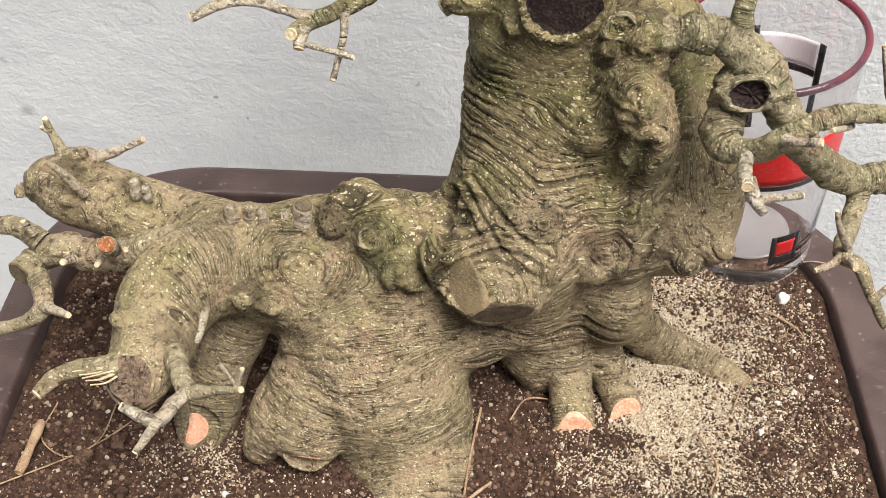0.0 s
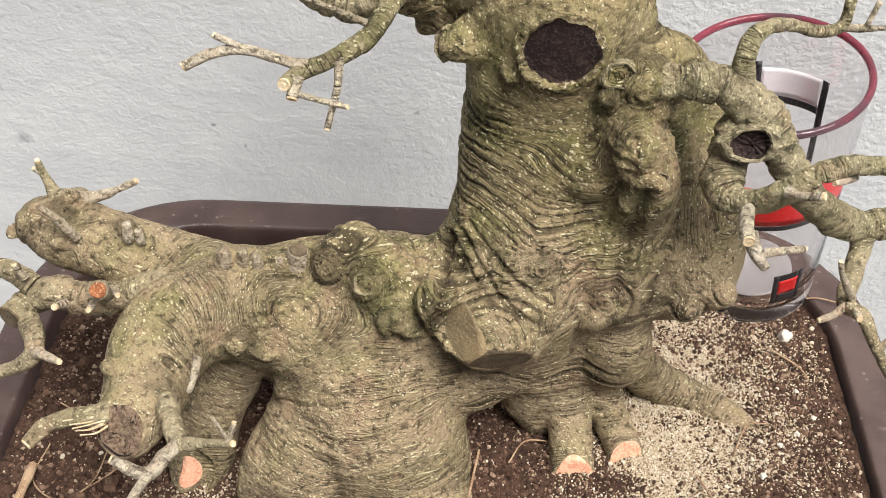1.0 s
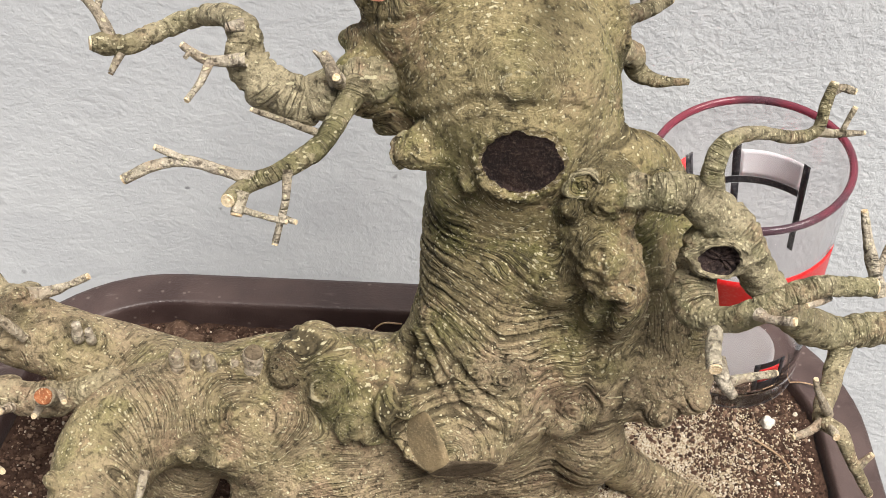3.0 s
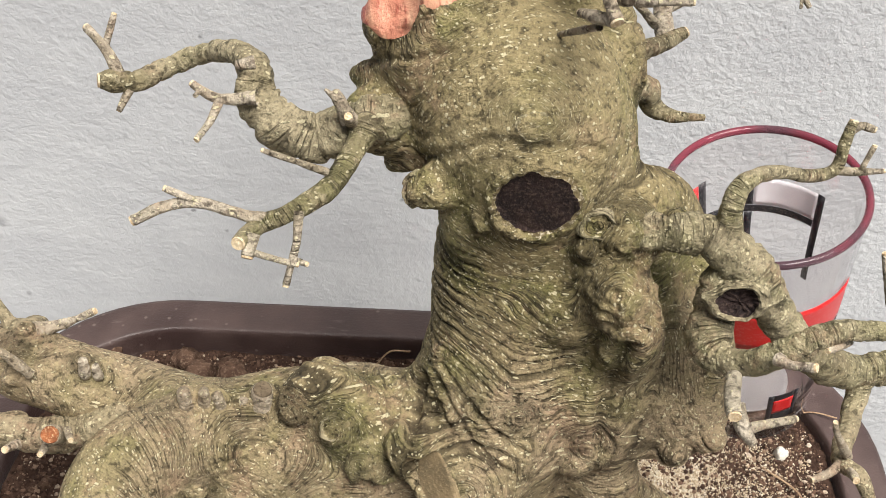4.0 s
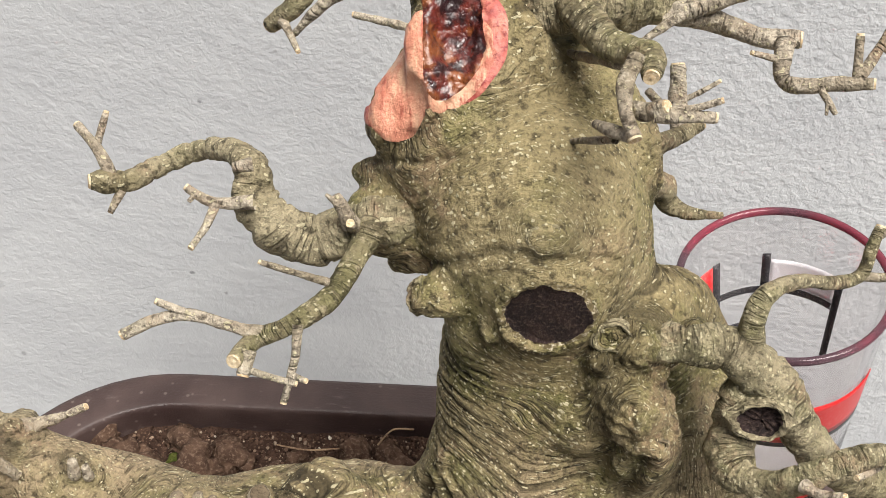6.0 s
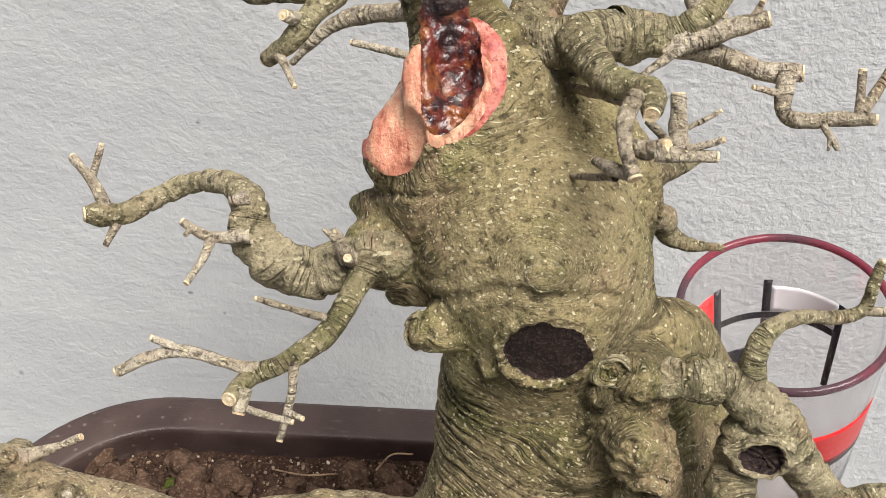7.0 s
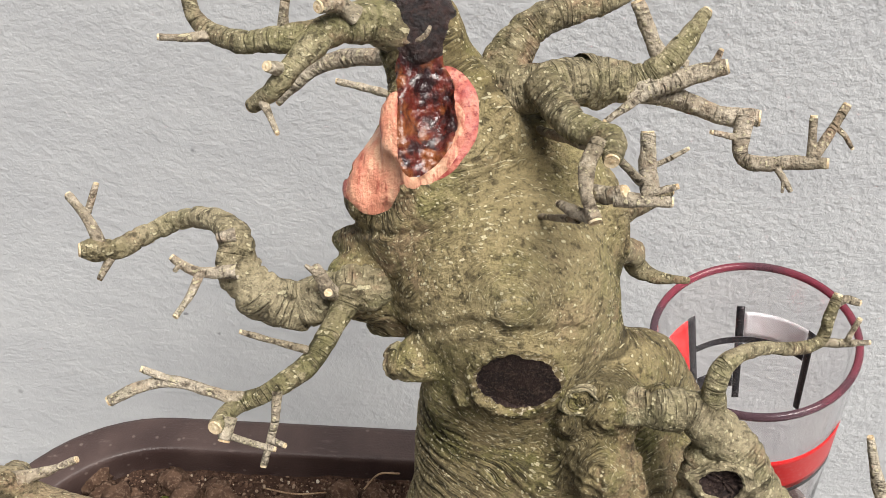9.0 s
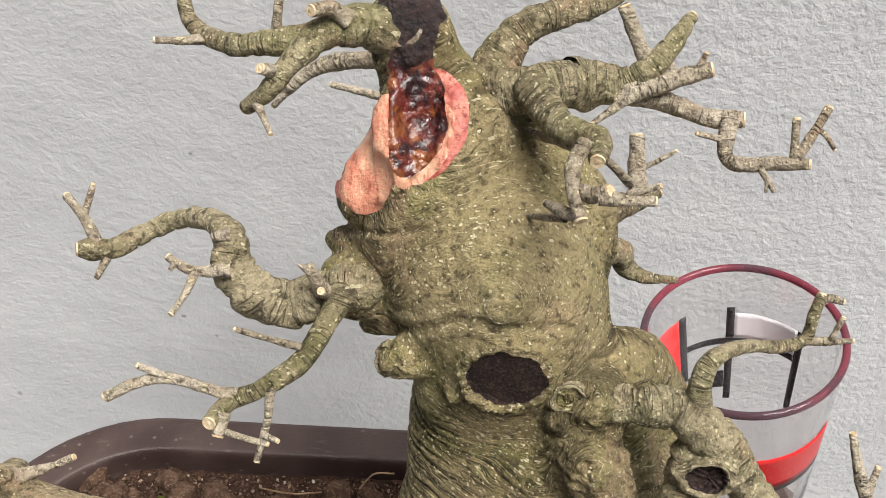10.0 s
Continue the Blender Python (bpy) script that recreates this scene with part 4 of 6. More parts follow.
for line, depth, width in FOLDS:
    best = np.full(len(V), 1.0)
    for x, y, z, _ in spline([(*p, 0.001) for p in line], 0.0012):
        off = V - (x, y, z)
        deep = off @ DOWN
        best = np.minimum(best, np.linalg.norm(off - deep[:, None] * DOWN, axis=1) + (np.abs(deep) > 0.012))
    best += 0.0012 * pnoise(V * 90, 59) + 0.0004 * pnoise(V * 300, 60)
    dip = np.exp(-(best / width) ** 2)
    move += -depth * dip + 0.35 * depth * np.exp(-((best - 2.2 * width) / width) ** 2)
    sunk = np.maximum(sunk, dip * min(1.0, depth / 0.002))
# low in creases and folds, where the bark colour has shade painted in
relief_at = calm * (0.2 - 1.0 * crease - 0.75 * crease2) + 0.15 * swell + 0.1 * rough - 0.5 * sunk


def face_mask(c, n, r, thick, squeeze=1.0, up=(0, 0, 1)):
    """Faces of a flat cut: near the plane through c, facing along n."""
    c, n = np.array(c), np.array(n) / np.linalg.norm(n)
    mid, nm = V[Q].mean(1), NRM[Q].mean(1)
    off = mid - c
    h = off @ n
    side = np.linalg.norm(off - h[:, None] * n, axis=1) + 0.0008 * pnoise(mid * 500, 61) + 0.0008 * pnoise(mid * 180, 63)
    return (np.abs(h) < thick) & (side < r) & (nm @ n > 0.72 * squeeze)


CARVED = np.array([-0.07, 0.826, -0.559])


def near_mask(points, wobble=0.0010):
    """Faces within r of a chain of points (x, y, z, r), seen along the carver's stroke."""
    mid = V[Q].mean(1)
    best = np.full(len(mid), 9.0)
    rows = spline(points, 0.003) if len(points) > 1 else np.array(points, float)
    for x, y, z, r in rows:
        off = mid - (x, y, z)
        deep = off @ CARVED
        best = np.minimum(best, np.linalg.norm(off - deep[:, None] * CARVED, axis=1) / r + 9.0 * (np.abs(deep) > 0.016))
    return best + wobble / 0.01 * pnoise(mid * 260, 62) < 1


hollowed = near_mask([(0.0421, 0.4460, 0.3616, 0.0068), (0.0428, 0.4460, 0.3536, 0.0082), (0.0421, 0.4460, 0.3451, 0.0080), (0.0400, 0.4460, 0.3372, 0.0058), (0.0376, 0.4460, 0.3320, 0.0031)], 0.0007)
hollowed |= near_mask([(0.0394, 0.4560, 0.3640, 0.0066), (0.0390, 0.4530, 0.3590, 0.0070), (0.0405, 0.4490, 0.3580, 0.0070)], 0.0007)
hollowed |= near_mask([(0.0392, 0.4460, 0.3640, 0.0050), (0.0380, 0.4460, 0.3552, 0.0047), (0.0368, 0.4460, 0.3458, 0.0037), (0.0361, 0.4460, 0.3370, 0.0030)], 0.0006)
fleshy = near_mask([(0.0480, 0.4460, 0.3600, 0.0066), (0.0494, 0.4460, 0.3570, 0.0072), (0.0501, 0.4460, 0.3502, 0.0073), (0.0484, 0.4460, 0.3435, 0.0071), (0.0438, 0.4460, 0.3340, 0.0056), (0.0378, 0.4460, 0.3284, 0.0034)], 0.0008)
tongue_at = [(0.0330, 0.4410, 0.3590, 0.0024), (0.0318, 0.4410, 0.3489, 0.0034), (0.0304, 0.4410, 0.3393, 0.0046), (0.0285, 0.4410, 0.3323, 0.0064), (0.0256, 0.4410, 0.3262, 0.0076)]
fleshy |= near_mask(tongue_at, 0.0005) | near_mask([(0.0255, 0.4410, 0.3270, 0.0060), (0.0198, 0.4410, 0.3255, 0.0034)], 0.0004)
fin_at = [(0.0281, 0.4470, 0.3490, 0.0030), (0.0252, 0.4450, 0.3413, 0.0036), (0.0228, 0.4430, 0.3365, 0.0040)]
fleshy |= near_mask(fin_at, 0.0005)
inner = near_mask(fin_at, 0.0005) | near_mask([(0.0470, 0.4460, 0.3580, 0.0056), (0.0478, 0.4460, 0.3502, 0.0066), (0.0470, 0.4460, 0.3440, 0.0064), (0.0430, 0.4460, 0.3345, 0.0052), (0.0378, 0.4460, 0.3290, 0.0034)], 0.0012)
inner |= near_mask(tongue_at, 0.0005) | near_mask([(0.0255, 0.4410, 0.3270, 0.0052), (0.0205, 0.4410, 0.3257, 0.0028)], 0.0004)
tarry = near_mask([(0.0381, 0.4620, 0.3770, 0.0100), (0.0385, 0.4610, 0.3710, 0.0082), (0.0386, 0.4600, 0.3665, 0.0070)], 0.0022)
rindy = near_mask([(0.0520, 0.4460, 0.3600, 0.0030), (0.0552, 0.4460, 0.3530, 0.0022), (0.0545, 0.4460, 0.3460, 0.0022)])
PATCHES = [
    ("wound_paste", tarry, TAR, "black tar-like paste over the sawn top"),
    ("carved_hollow", hollowed, RAW, "wet dark red-brown carved hollow"),
    ("cut_rind", (rindy | (fleshy & ~inner)) & ~hollowed, RIND, "pink-red living rind at the wound's edge"),
    ("carved_flesh", fleshy, FLESH, "smooth salmon-pink carved wood"),
    ("sealed_wound", face_mask((0.0716, 0.4030, 0.2865), (-0.08, -0.985, -0.08), 0.0120, 0.0018), CHAR, "round dark sealed pruning wound"),
    ("callus_rim", face_mask((0.0716, 0.4030, 0.2865), (-0.08, -0.985, -0.08), 0.0131, 0.0032, 0.1), CALLUS, "pale flaky callus round the wound"),
    ("old_cut", face_mask((0.0470, 0.3735, 0.1812), (-0.62, -0.74, 0.25), 0.0132, 0.0014), OLDCUT, "tan weathered saw cut"),
    ("dark_cut", face_mask((0.0581, 0.3705, 0.1742), (0.15, -0.93, -0.33), 0.0135, 0.0014), DARKCUT, "dark crescent of a weathered saw cut"),
    ("limb_cut", face_mask((-0.0742, 0.3335, 0.1685), (-0.12, -0.84, 0.50), 0.0098, 0.0016), CRACKED, "cracked grey-brown cut of a sawn limb"),
    ("cut_gap", face_mask((-0.0742, 0.3335, 0.1685), (-0.12, -0.84, 0.50), 0.0110, 0.0016), CHAR, "black gap between the cut wood and its bark"),
    ("root_cut", face_mask((0.0937, 0.3790, 0.0880), (0.05, -0.93, 0.25), 0.0105, 0.0016), PINK, "pink freshly cut root"),
    ("root_cut", face_mask((0.1155, 0.3880, 0.0890), (0.35, -0.88, 0.30), 0.0085, 0.0016), PINK, "pink freshly cut root"),
    ("root_cut", face_mask((-0.0200, 0.3492, 0.1010), (-0.1, -0.85, -0.6), 0.009, 0.0018), PINK, "pink freshly cut root"),
    ("root_cut", face_mask((-0.0735, 0.3660, 0.0930), (0.35, -0.8, 0.3), 0.0085, 0.0018), PINK, "pink freshly cut root"),
    ("stub_cut", face_mask((-0.1375, 0.4190, 0.1815), (-0.90, -0.2, 0.0), 0.008, 0.0018), DARKCUT, "dark broken stub end"),
]
flat = np.zeros(len(V), bool)
owner = np.full(len(Q), -1)
for k, (name, mask, mat, label) in enumerate(PATCHES):
    take = mask & (owner < 0)
    owner[take] = k
    flat[Q[take].ravel()] = True


def soften_borders():
    """Draws the borders between the cuts and the bark smooth."""
    e = np.vstack([np.sort(Q[:, [k, (k + 1) % 4]], 1) for k in range(4)])
    who = np.tile(owner, 4)
    order = np.lexsort((e[:, 1], e[:, 0]))
    e, who = e[order], who[order]
    pair = (e[1:] == e[:-1]).all(1) & (who[1:] != who[:-1])
    b = e[:-1][pair]
    for _ in range(24):
        total, n = np.zeros_like(V), np.zeros(len(V))
        for i, j in ((0, 1), (1, 0)):
            np.add.at(total, b[:, i], V[b[:, j]])
            np.add.at(n, b[:, i], 1)
        line = n == 2
        V[line] = 0.5 * V[line] + 0.5 * total[line] / 2


soften_borders()
edge_soft = np.where(flat, 0.12, 1.0)
V2 = V + NRM * (move * edge_soft)[:, None]
flaky = np.zeros(len(V), bool)
flaky[Q[owner == 5].ravel()] = True
V2 += NRM * np.where(flaky, 0.0006 + 0.0010 * octaves(V * 300, 3, 74), 0)[:, None]
hole = np.zeros(len(V), bool)
hole[Q[owner == 1].ravel()] = True
hole[Q[owner == 0].ravel()] = True
tongue = np.zeros(len(V), bool)
tongue[Q[(owner == 2) | (owner == 3)].ravel()] = True
V2 += NRM * np.where(tongue, 0.0010 * octaves(V * (120, 60, 60), 3, 73), 0)[:, None]
V2 += NRM * (np.where(hole, 0.0013 * octaves(V * 190, 3, 71), 0))[:, None]


def cut_out(name, faces, mat, label):
    used, inv = np.unique(faces, return_inverse=True)
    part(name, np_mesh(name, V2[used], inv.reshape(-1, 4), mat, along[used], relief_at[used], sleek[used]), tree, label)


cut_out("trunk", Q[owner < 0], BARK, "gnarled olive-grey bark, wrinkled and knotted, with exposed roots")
for k, (name, mask, mat, label) in enumerate(PATCHES):
    if (owner == k).any():
        cut_out(name, Q[owner == k], mat, label)
del field


# ---- branches and twigs ----
arm = branch("branch", [(0.0262, 0.4469, 0.2827, 0.0074), (0.0278, 0.4357, 0.2931, 0.0082), (0.0125, 0.4326, 0.2900, 0.0082), (0.0014, 0.4314, 0.2859, 0.0081), (-0.0087, 0.4293, 0.2917, 0.0080), (-0.0163, 0.4328, 0.2997, 0.0070), (-0.0173, 0.4379, 0.3064, 0.0056), (-0.0246, 0.4448, 0.3085, 0.0039), (-0.0376, 0.4525, 0.3020, 0.0035), (-0.0472, 0.4483, 0.3001, 0.0033), (-0.0559, 0.4393, 0.2999, 0.0034), (-0.0612, 0.4357, 0.3021, 0.0041), (-0.0658, 0.4337, 0.3032, 0.0025)], tree, cut="pale", label="thick olive branch with old wire grooves")
branch("twig", [(0.0135, 0.4258, 0.2976, 0.0026), (0.0111, 0.4256, 0.3037, 0.0023), (0.0094, 0.4260, 0.3079, 0.0014)], arm)
branch("twig", [(0.0143, 0.4242, 0.2980, 0.0018), (0.0142, 0.4191, 0.3037, 0.0015)], arm, cut="pale")
branch("twig", [(0.0100, 0.4248, 0.3061, 0.0012), (0.0069, 0.4244, 0.3096, 0.0005)], arm)
branch("twig", [(-0.0603, 0.4364, 0.3040, 0.0022), (-0.0648, 0.4411, 0.3104, 0.0016), (-0.0720, 0.4480, 0.3131, 0.0015)], arm, cut="pale")
branch("twig", [(-0.0653, 0.4420, 0.3097, 0.0014), (-0.0621, 0.4476, 0.3185, 0.0009)], arm, cut="pale")
branch("twig", [(-0.0575, 0.4351, 0.2993, 0.0016), (-0.0605, 0.4307, 0.2945, 0.0011)], arm, cut="dark")
branch("twig", [(-0.0145, 0.4255, 0.3049, 0.0023), (-0.0260, 0.4251, 0.3042, 0.0016), (-0.0313, 0.4249, 0.3074, 0.0014), (-0.0337, 0.4258, 0.3088, 0.0012)], arm, cut="pale")
branch("twig", [(-0.0256, 0.4239, 0.3047, 0.0014), (-0.0276, 0.4178, 0.3013, 0.0012), (-0.0304, 0.4107, 0.2996, 0.0010)], arm, cut="pale")
branch("twig", [(-0.0311, 0.4246, 0.3078, 0.0009), (-0.0329, 0.4225, 0.3065, 0.0007)], arm)
branch("twig", [(-0.0162, 0.4355, 0.3109, 0.0021), (-0.0218, 0.4340, 0.3106, 0.0014)], arm)
low = branch("branch", [(0.0173, 0.4368, 0.2863, 0.0041), (0.0189, 0.4281, 0.2946, 0.0046), (0.0162, 0.4205, 0.2919, 0.0037), (0.0132, 0.4122, 0.2900, 0.0034), (0.0102, 0.4062, 0.2881, 0.0034), (0.0051, 0.4000, 0.2869, 0.0032), (-0.0024, 0.3937, 0.2862, 0.0028), (-0.0105, 0.3907, 0.2835, 0.0028), (-0.0137, 0.3803, 0.2863, 0.0023)], tree, cut="pale", label="grey-olive side branch with pale cut twigs")
branch("twig", [(-0.0073, 0.3922, 0.2851, 0.0020), (-0.0131, 0.3921, 0.2860, 0.0018), (-0.0198, 0.3930, 0.2877, 0.0017), (-0.0300, 0.3940, 0.2893, 0.0017), (-0.0395, 0.3910, 0.2885, 0.0017), (-0.0462, 0.3882, 0.2862, 0.0020)], low, cut="pale")
branch("twig", [(-0.0282, 0.3938, 0.2897, 0.0013), (-0.0367, 0.3936, 0.2942, 0.0010)], low, cut="pale")
branch("twig", [(0.0016, 0.3940, 0.2875, 0.0017), (0.0014, 0.3888, 0.2808, 0.0013), (-0.0001, 0.3857, 0.2748, 0.0012), (-0.0016, 0.3806, 0.2697, 0.0010)], low, cut="pale")
branch("twig", [(0.0003, 0.3846, 0.2767, 0.0010), (0.0047, 0.3825, 0.2770, 0.0008)], low, cut="pale")
branch("twig", [(-0.0105, 0.3844, 0.2863, 0.0023), (-0.0115, 0.3792, 0.2823, 0.0021)], low, cut="pale")
branch("twig", [(-0.0090, 0.3797, 0.2832, 0.0011), (-0.0039, 0.3786, 0.2824, 0.0010), (0.0031, 0.3775, 0.2815, 0.0008)], low, cut="pale")
branch("twig", [(0.0089, 0.4058, 0.2929, 0.0012), (-0.0002, 0.4026, 0.2993, 0.0010), (-0.0084, 0.4015, 0.3034, 0.0008)], low, cut="pale")
upl = branch("branch", [(0.0306, 0.4802, 0.3583, 0.0063), (0.0320, 0.4678, 0.3653, 0.0070), (0.0239, 0.4654, 0.3691, 0.0066), (0.0179, 0.4605, 0.3702, 0.0055), (0.0085, 0.4559, 0.3691, 0.0049), (-0.0014, 0.4551, 0.3680, 0.0039), (-0.0122, 0.4576, 0.3654, 0.0033), (-0.0217, 0.4624, 0.3651, 0.0030), (-0.0284, 0.4670, 0.3680, 0.0025), (-0.0306, 0.4716, 0.3757, 0.0020)], tree, cut="pale", label="grey-brown upper branch with pruned tips")
branch("twig", [(-0.0232, 0.4615, 0.3650, 0.0018), (-0.0291, 0.4580, 0.3659, 0.0013), (-0.0359, 0.4559, 0.3670, 0.0012)], upl, cut="pale")
branch("twig", [(0.0001, 0.4566, 0.3693, 0.0020), (0.0004, 0.4572, 0.3735, 0.0015), (0.0017, 0.4611, 0.3823, 0.0013)], upl, cut="pale")
branch("twig", [(0.0209, 0.4584, 0.3746, 0.0029), (0.0164, 0.4570, 0.3788, 0.0024), (0.0120, 0.4517, 0.3809, 0.0020)], upl, cut="pale")
branch("twig", [(0.0115, 0.4535, 0.3706, 0.0043), (0.0051, 0.4458, 0.3665, 0.0035), (-0.0006, 0.4421, 0.3600, 0.0027), (-0.0082, 0.4448, 0.3522, 0.0023)], upl, cut="pale")
branch("twig", [(-0.0041, 0.4411, 0.3557, 0.0015), (-0.0018, 0.4369, 0.3548, 0.0011), (0.0014, 0.4306, 0.3532, 0.0008)], upl, cut="pale")
branch("twig", [(0.0026, 0.4448, 0.3642, 0.0022), (-0.0012, 0.4394, 0.3688, 0.0017)], upl, cut="pale")
branch("branch", [(0.0339, 0.4999, 0.3388, 0.0028), (0.0348, 0.4906, 0.3443, 0.0031), (0.0266, 0.4965, 0.3394, 0.0030), (0.0101, 0.5025, 0.3341, 0.0031), (0.0001, 0.5020, 0.3301, 0.0025), (-0.0073, 0.5014, 0.3237, 0.0018), (-0.0139, 0.5009, 0.3164, 0.0012)], tree, cut="pale", label="slim branch behind the crown")
branch("branch", [(0.0312, 0.5246, 0.3035, 0.0017), (0.0320, 0.5165, 0.3088, 0.0019), (0.0160, 0.5272, 0.3062, 0.0015), (0.0021, 0.5310, 0.3069, 0.0013)], tree, cut="pale", label="slim dark shoot behind the trunk")
branch("branch", [(0.0576, 0.4822, 0.3375, 0.0077), (0.0579, 0.4689, 0.3459, 0.0086), (0.0626, 0.4704, 0.3513, 0.0079), (0.0665, 0.4754, 0.3566, 0.0065), (0.0728, 0.4806, 0.3622, 0.0055), (0.0814, 0.4841, 0.3646, 0.0048), (0.0920, 0.4888, 0.3656, 0.0045), (0.1008, 0.4936, 0.3687, 0.0042), (0.1080, 0.5030, 0.3730, 0.0036)], tree, cut="pale", label="thick olive branch rising from the crown")
upr = branch("branch", [(0.0568, 0.4807, 0.3363, 0.0080), (0.0571, 0.4672, 0.3449, 0.0089), (0.0693, 0.4630, 0.3498, 0.0074), (0.0786, 0.4628, 0.3517, 0.0072), (0.0865, 0.4675, 0.3505, 0.0068), (0.0910, 0.4691, 0.3494, 0.0075), (0.0971, 0.4692, 0.3495, 0.0065), (0.1049, 0.4699, 0.3499, 0.0048), (0.1127, 0.4710, 0.3567, 0.0037), (0.1194, 0.4775, 0.3625, 0.0031), (0.1238, 0.4840, 0.3663, 0.0024)], tree, cut="pale", label="thick branch with a swollen wired collar")
branch("twig", [(0.0867, 0.4680, 0.3502, 0.0075), (0.0879, 0.4689, 0.3496, 0.0085), (0.0915, 0.4699, 0.3487, 0.0085), (0.0956, 0.4695, 0.3489, 0.0069)], upr)
branch("twig", [(0.1114, 0.4724, 0.3547, 0.0029), (0.1082, 0.4740, 0.3602, 0.0024), (0.1021, 0.4787, 0.3713, 0.0020)], upr, cut="pale")
branch("twig", [(0.1027, 0.4791, 0.3733, 0.0014), (0.1026, 0.4809, 0.3780, 0.0010)], upr)
branch("twig", [(0.1146, 0.4723, 0.3565, 0.0015), (0.1184, 0.4710, 0.3555, 0.0012)], upr)
branch("twig", [(0.1007, 0.4673, 0.3473, 0.0041), (0.1115, 0.4677, 0.3507, 0.0034), (0.1214, 0.4683, 0.3542, 0.0029), (0.1293, 0.4679, 0.3570, 0.0024)], upr, cut="pale")
branch("twig", [(0.1252, 0.4681, 0.3565, 0.0014), (0.1274, 0.4708, 0.3606, 0.0010)], upr, cut="pale")
branch("twig", [(0.1036, 0.4701, 0.3463, 0.0038), (0.1177, 0.4685, 0.3444, 0.0031), (0.1292, 0.4623, 0.3436, 0.0029), (0.1398, 0.4601, 0.3446, 0.0027)], upr, cut="pale")
branch("twig", [(0.1355, 0.4582, 0.3452, 0.0029), (0.1338, 0.4519, 0.3423, 0.0025), (0.1346, 0.4478, 0.3382, 0.0023), (0.1407, 0.4436, 0.3399, 0.0022), (0.1480, 0.4415, 0.3423, 0.0020), (0.1556, 0.4393, 0.3440, 0.0018)], upr, cut="pale")
branch("twig", [(0.1517, 0.4411, 0.3437, 0.0015), (0.1515, 0.4440, 0.3487, 0.0013), (0.1513, 0.4469, 0.3541, 0.0011)], upr, cut="pale")
branch("twig", [(0.1523, 0.4412, 0.3447, 0.0016), (0.1574, 0.4481, 0.3481, 0.0015), (0.1616, 0.4530, 0.3545, 0.0013)], upr, cut="pale")
branch("twig", [(0.1586, 0.4498, 0.3494, 0.0010), (0.1615, 0.4486, 0.3479, 0.0008), (0.1644, 0.4475, 0.3442, 0.0007)], upr, cut="pale")
branch("twig", [(0.1422, 0.4399, 0.3415, 0.0011), (0.1444, 0.4377, 0.3391, 0.0010), (0.1466, 0.4355, 0.3364, 0.0007)], upr)
branch("twig", [(0.1444, 0.4375, 0.3393, 0.0007), (0.1442, 0.4354, 0.3360, 0.0005)], upr)
branch("twig", [(0.1339, 0.4520, 0.3426, 0.0013), (0.1289, 0.4508, 0.3444, 0.0010), (0.1247, 0.4496, 0.3460, 0.0008)], upr, cut="pale")
branch("twig", [(0.1062, 0.4632, 0.3493, 0.0015), (0.1011, 0.4601, 0.3474, 0.0014), (0.0944, 0.4557, 0.3443, 0.0009)], upr, cut="pale")
dwn = branch("branch", [(0.0763, 0.4681, 0.3472, 0.0053), (0.0758, 0.4568, 0.3543, 0.0059), (0.0792, 0.4503, 0.3528, 0.0054), (0.0833, 0.4427, 0.3517, 0.0047), (0.0891, 0.4362, 0.3529, 0.0041), (0.0935, 0.4289, 0.3563, 0.0037), (0.0928, 0.4200, 0.3560, 0.0026)], tree, cut="pale", label="downward branch with fresh pruning cuts")
branch("twig", [(0.0894, 0.4260, 0.3571, 0.0026), (0.0861, 0.4177, 0.3554, 0.0023), (0.0862, 0.4095, 0.3522, 0.0019), (0.0882, 0.4035, 0.3488, 0.0021)], dwn, cut="pale")
branch("twig", [(0.0880, 0.4054, 0.3478, 0.0019), (0.0831, 0.4112, 0.3454, 0.0017), (0.0799, 0.4169, 0.3431, 0.0012)], dwn, cut="pale")
branch("twig", [(0.0849, 0.4119, 0.3418, 0.0012), (0.0801, 0.4208, 0.3350, 0.0011), (0.0753, 0.4306, 0.3274, 0.0008)], dwn, cut="pale")
branch("twig", [(0.0878, 0.4117, 0.3515, 0.0022), (0.0913, 0.4088, 0.3530, 0.0024), (0.0950, 0.4064, 0.3563, 0.0019)], dwn, cut="pale")
branch("twig", [(0.0926, 0.4064, 0.3536, 0.0019), (0.0998, 0.4053, 0.3545, 0.0018), (0.1068, 0.4051, 0.3545, 0.0015)], dwn, cut="pale")
branch("twig", [(0.0997, 0.4059, 0.3557, 0.0012), (0.1038, 0.4058, 0.3573, 0.0010), (0.1076, 0.4057, 0.3590, 0.0009)], dwn, cut="pale")
branch("twig", [(0.0901, 0.4313, 0.3515, 0.0017), (0.0823, 0.4462, 0.3441, 0.0015), (0.0743, 0.4610, 0.3369, 0.0012)], dwn, cut="pale")
bck = branch("branch", [(0.0999, 0.4730, 0.2772, 0.0045), (0.0987, 0.4636, 0.2853, 0.0050), (0.1025, 0.4689, 0.2924, 0.0040), (0.1067, 0.4726, 0.2960, 0.0035), (0.1164, 0.4822, 0.2944, 0.0030), (0.1235, 0.4866, 0.2958, 0.0022)], tree, cut="pale", label="smooth olive branch behind the trunk")
branch("twig", [(0.1173, 0.4877, 0.2909, 0.0036), (0.1168, 0.4976, 0.2973, 0.0034), (0.1158, 0.5050, 0.3069, 0.0026)], bck, cut="pale")
branch("twig", [(0.1140, 0.4914, 0.2955, 0.0018), (0.1049, 0.4911, 0.3052, 0.0014)], bck)
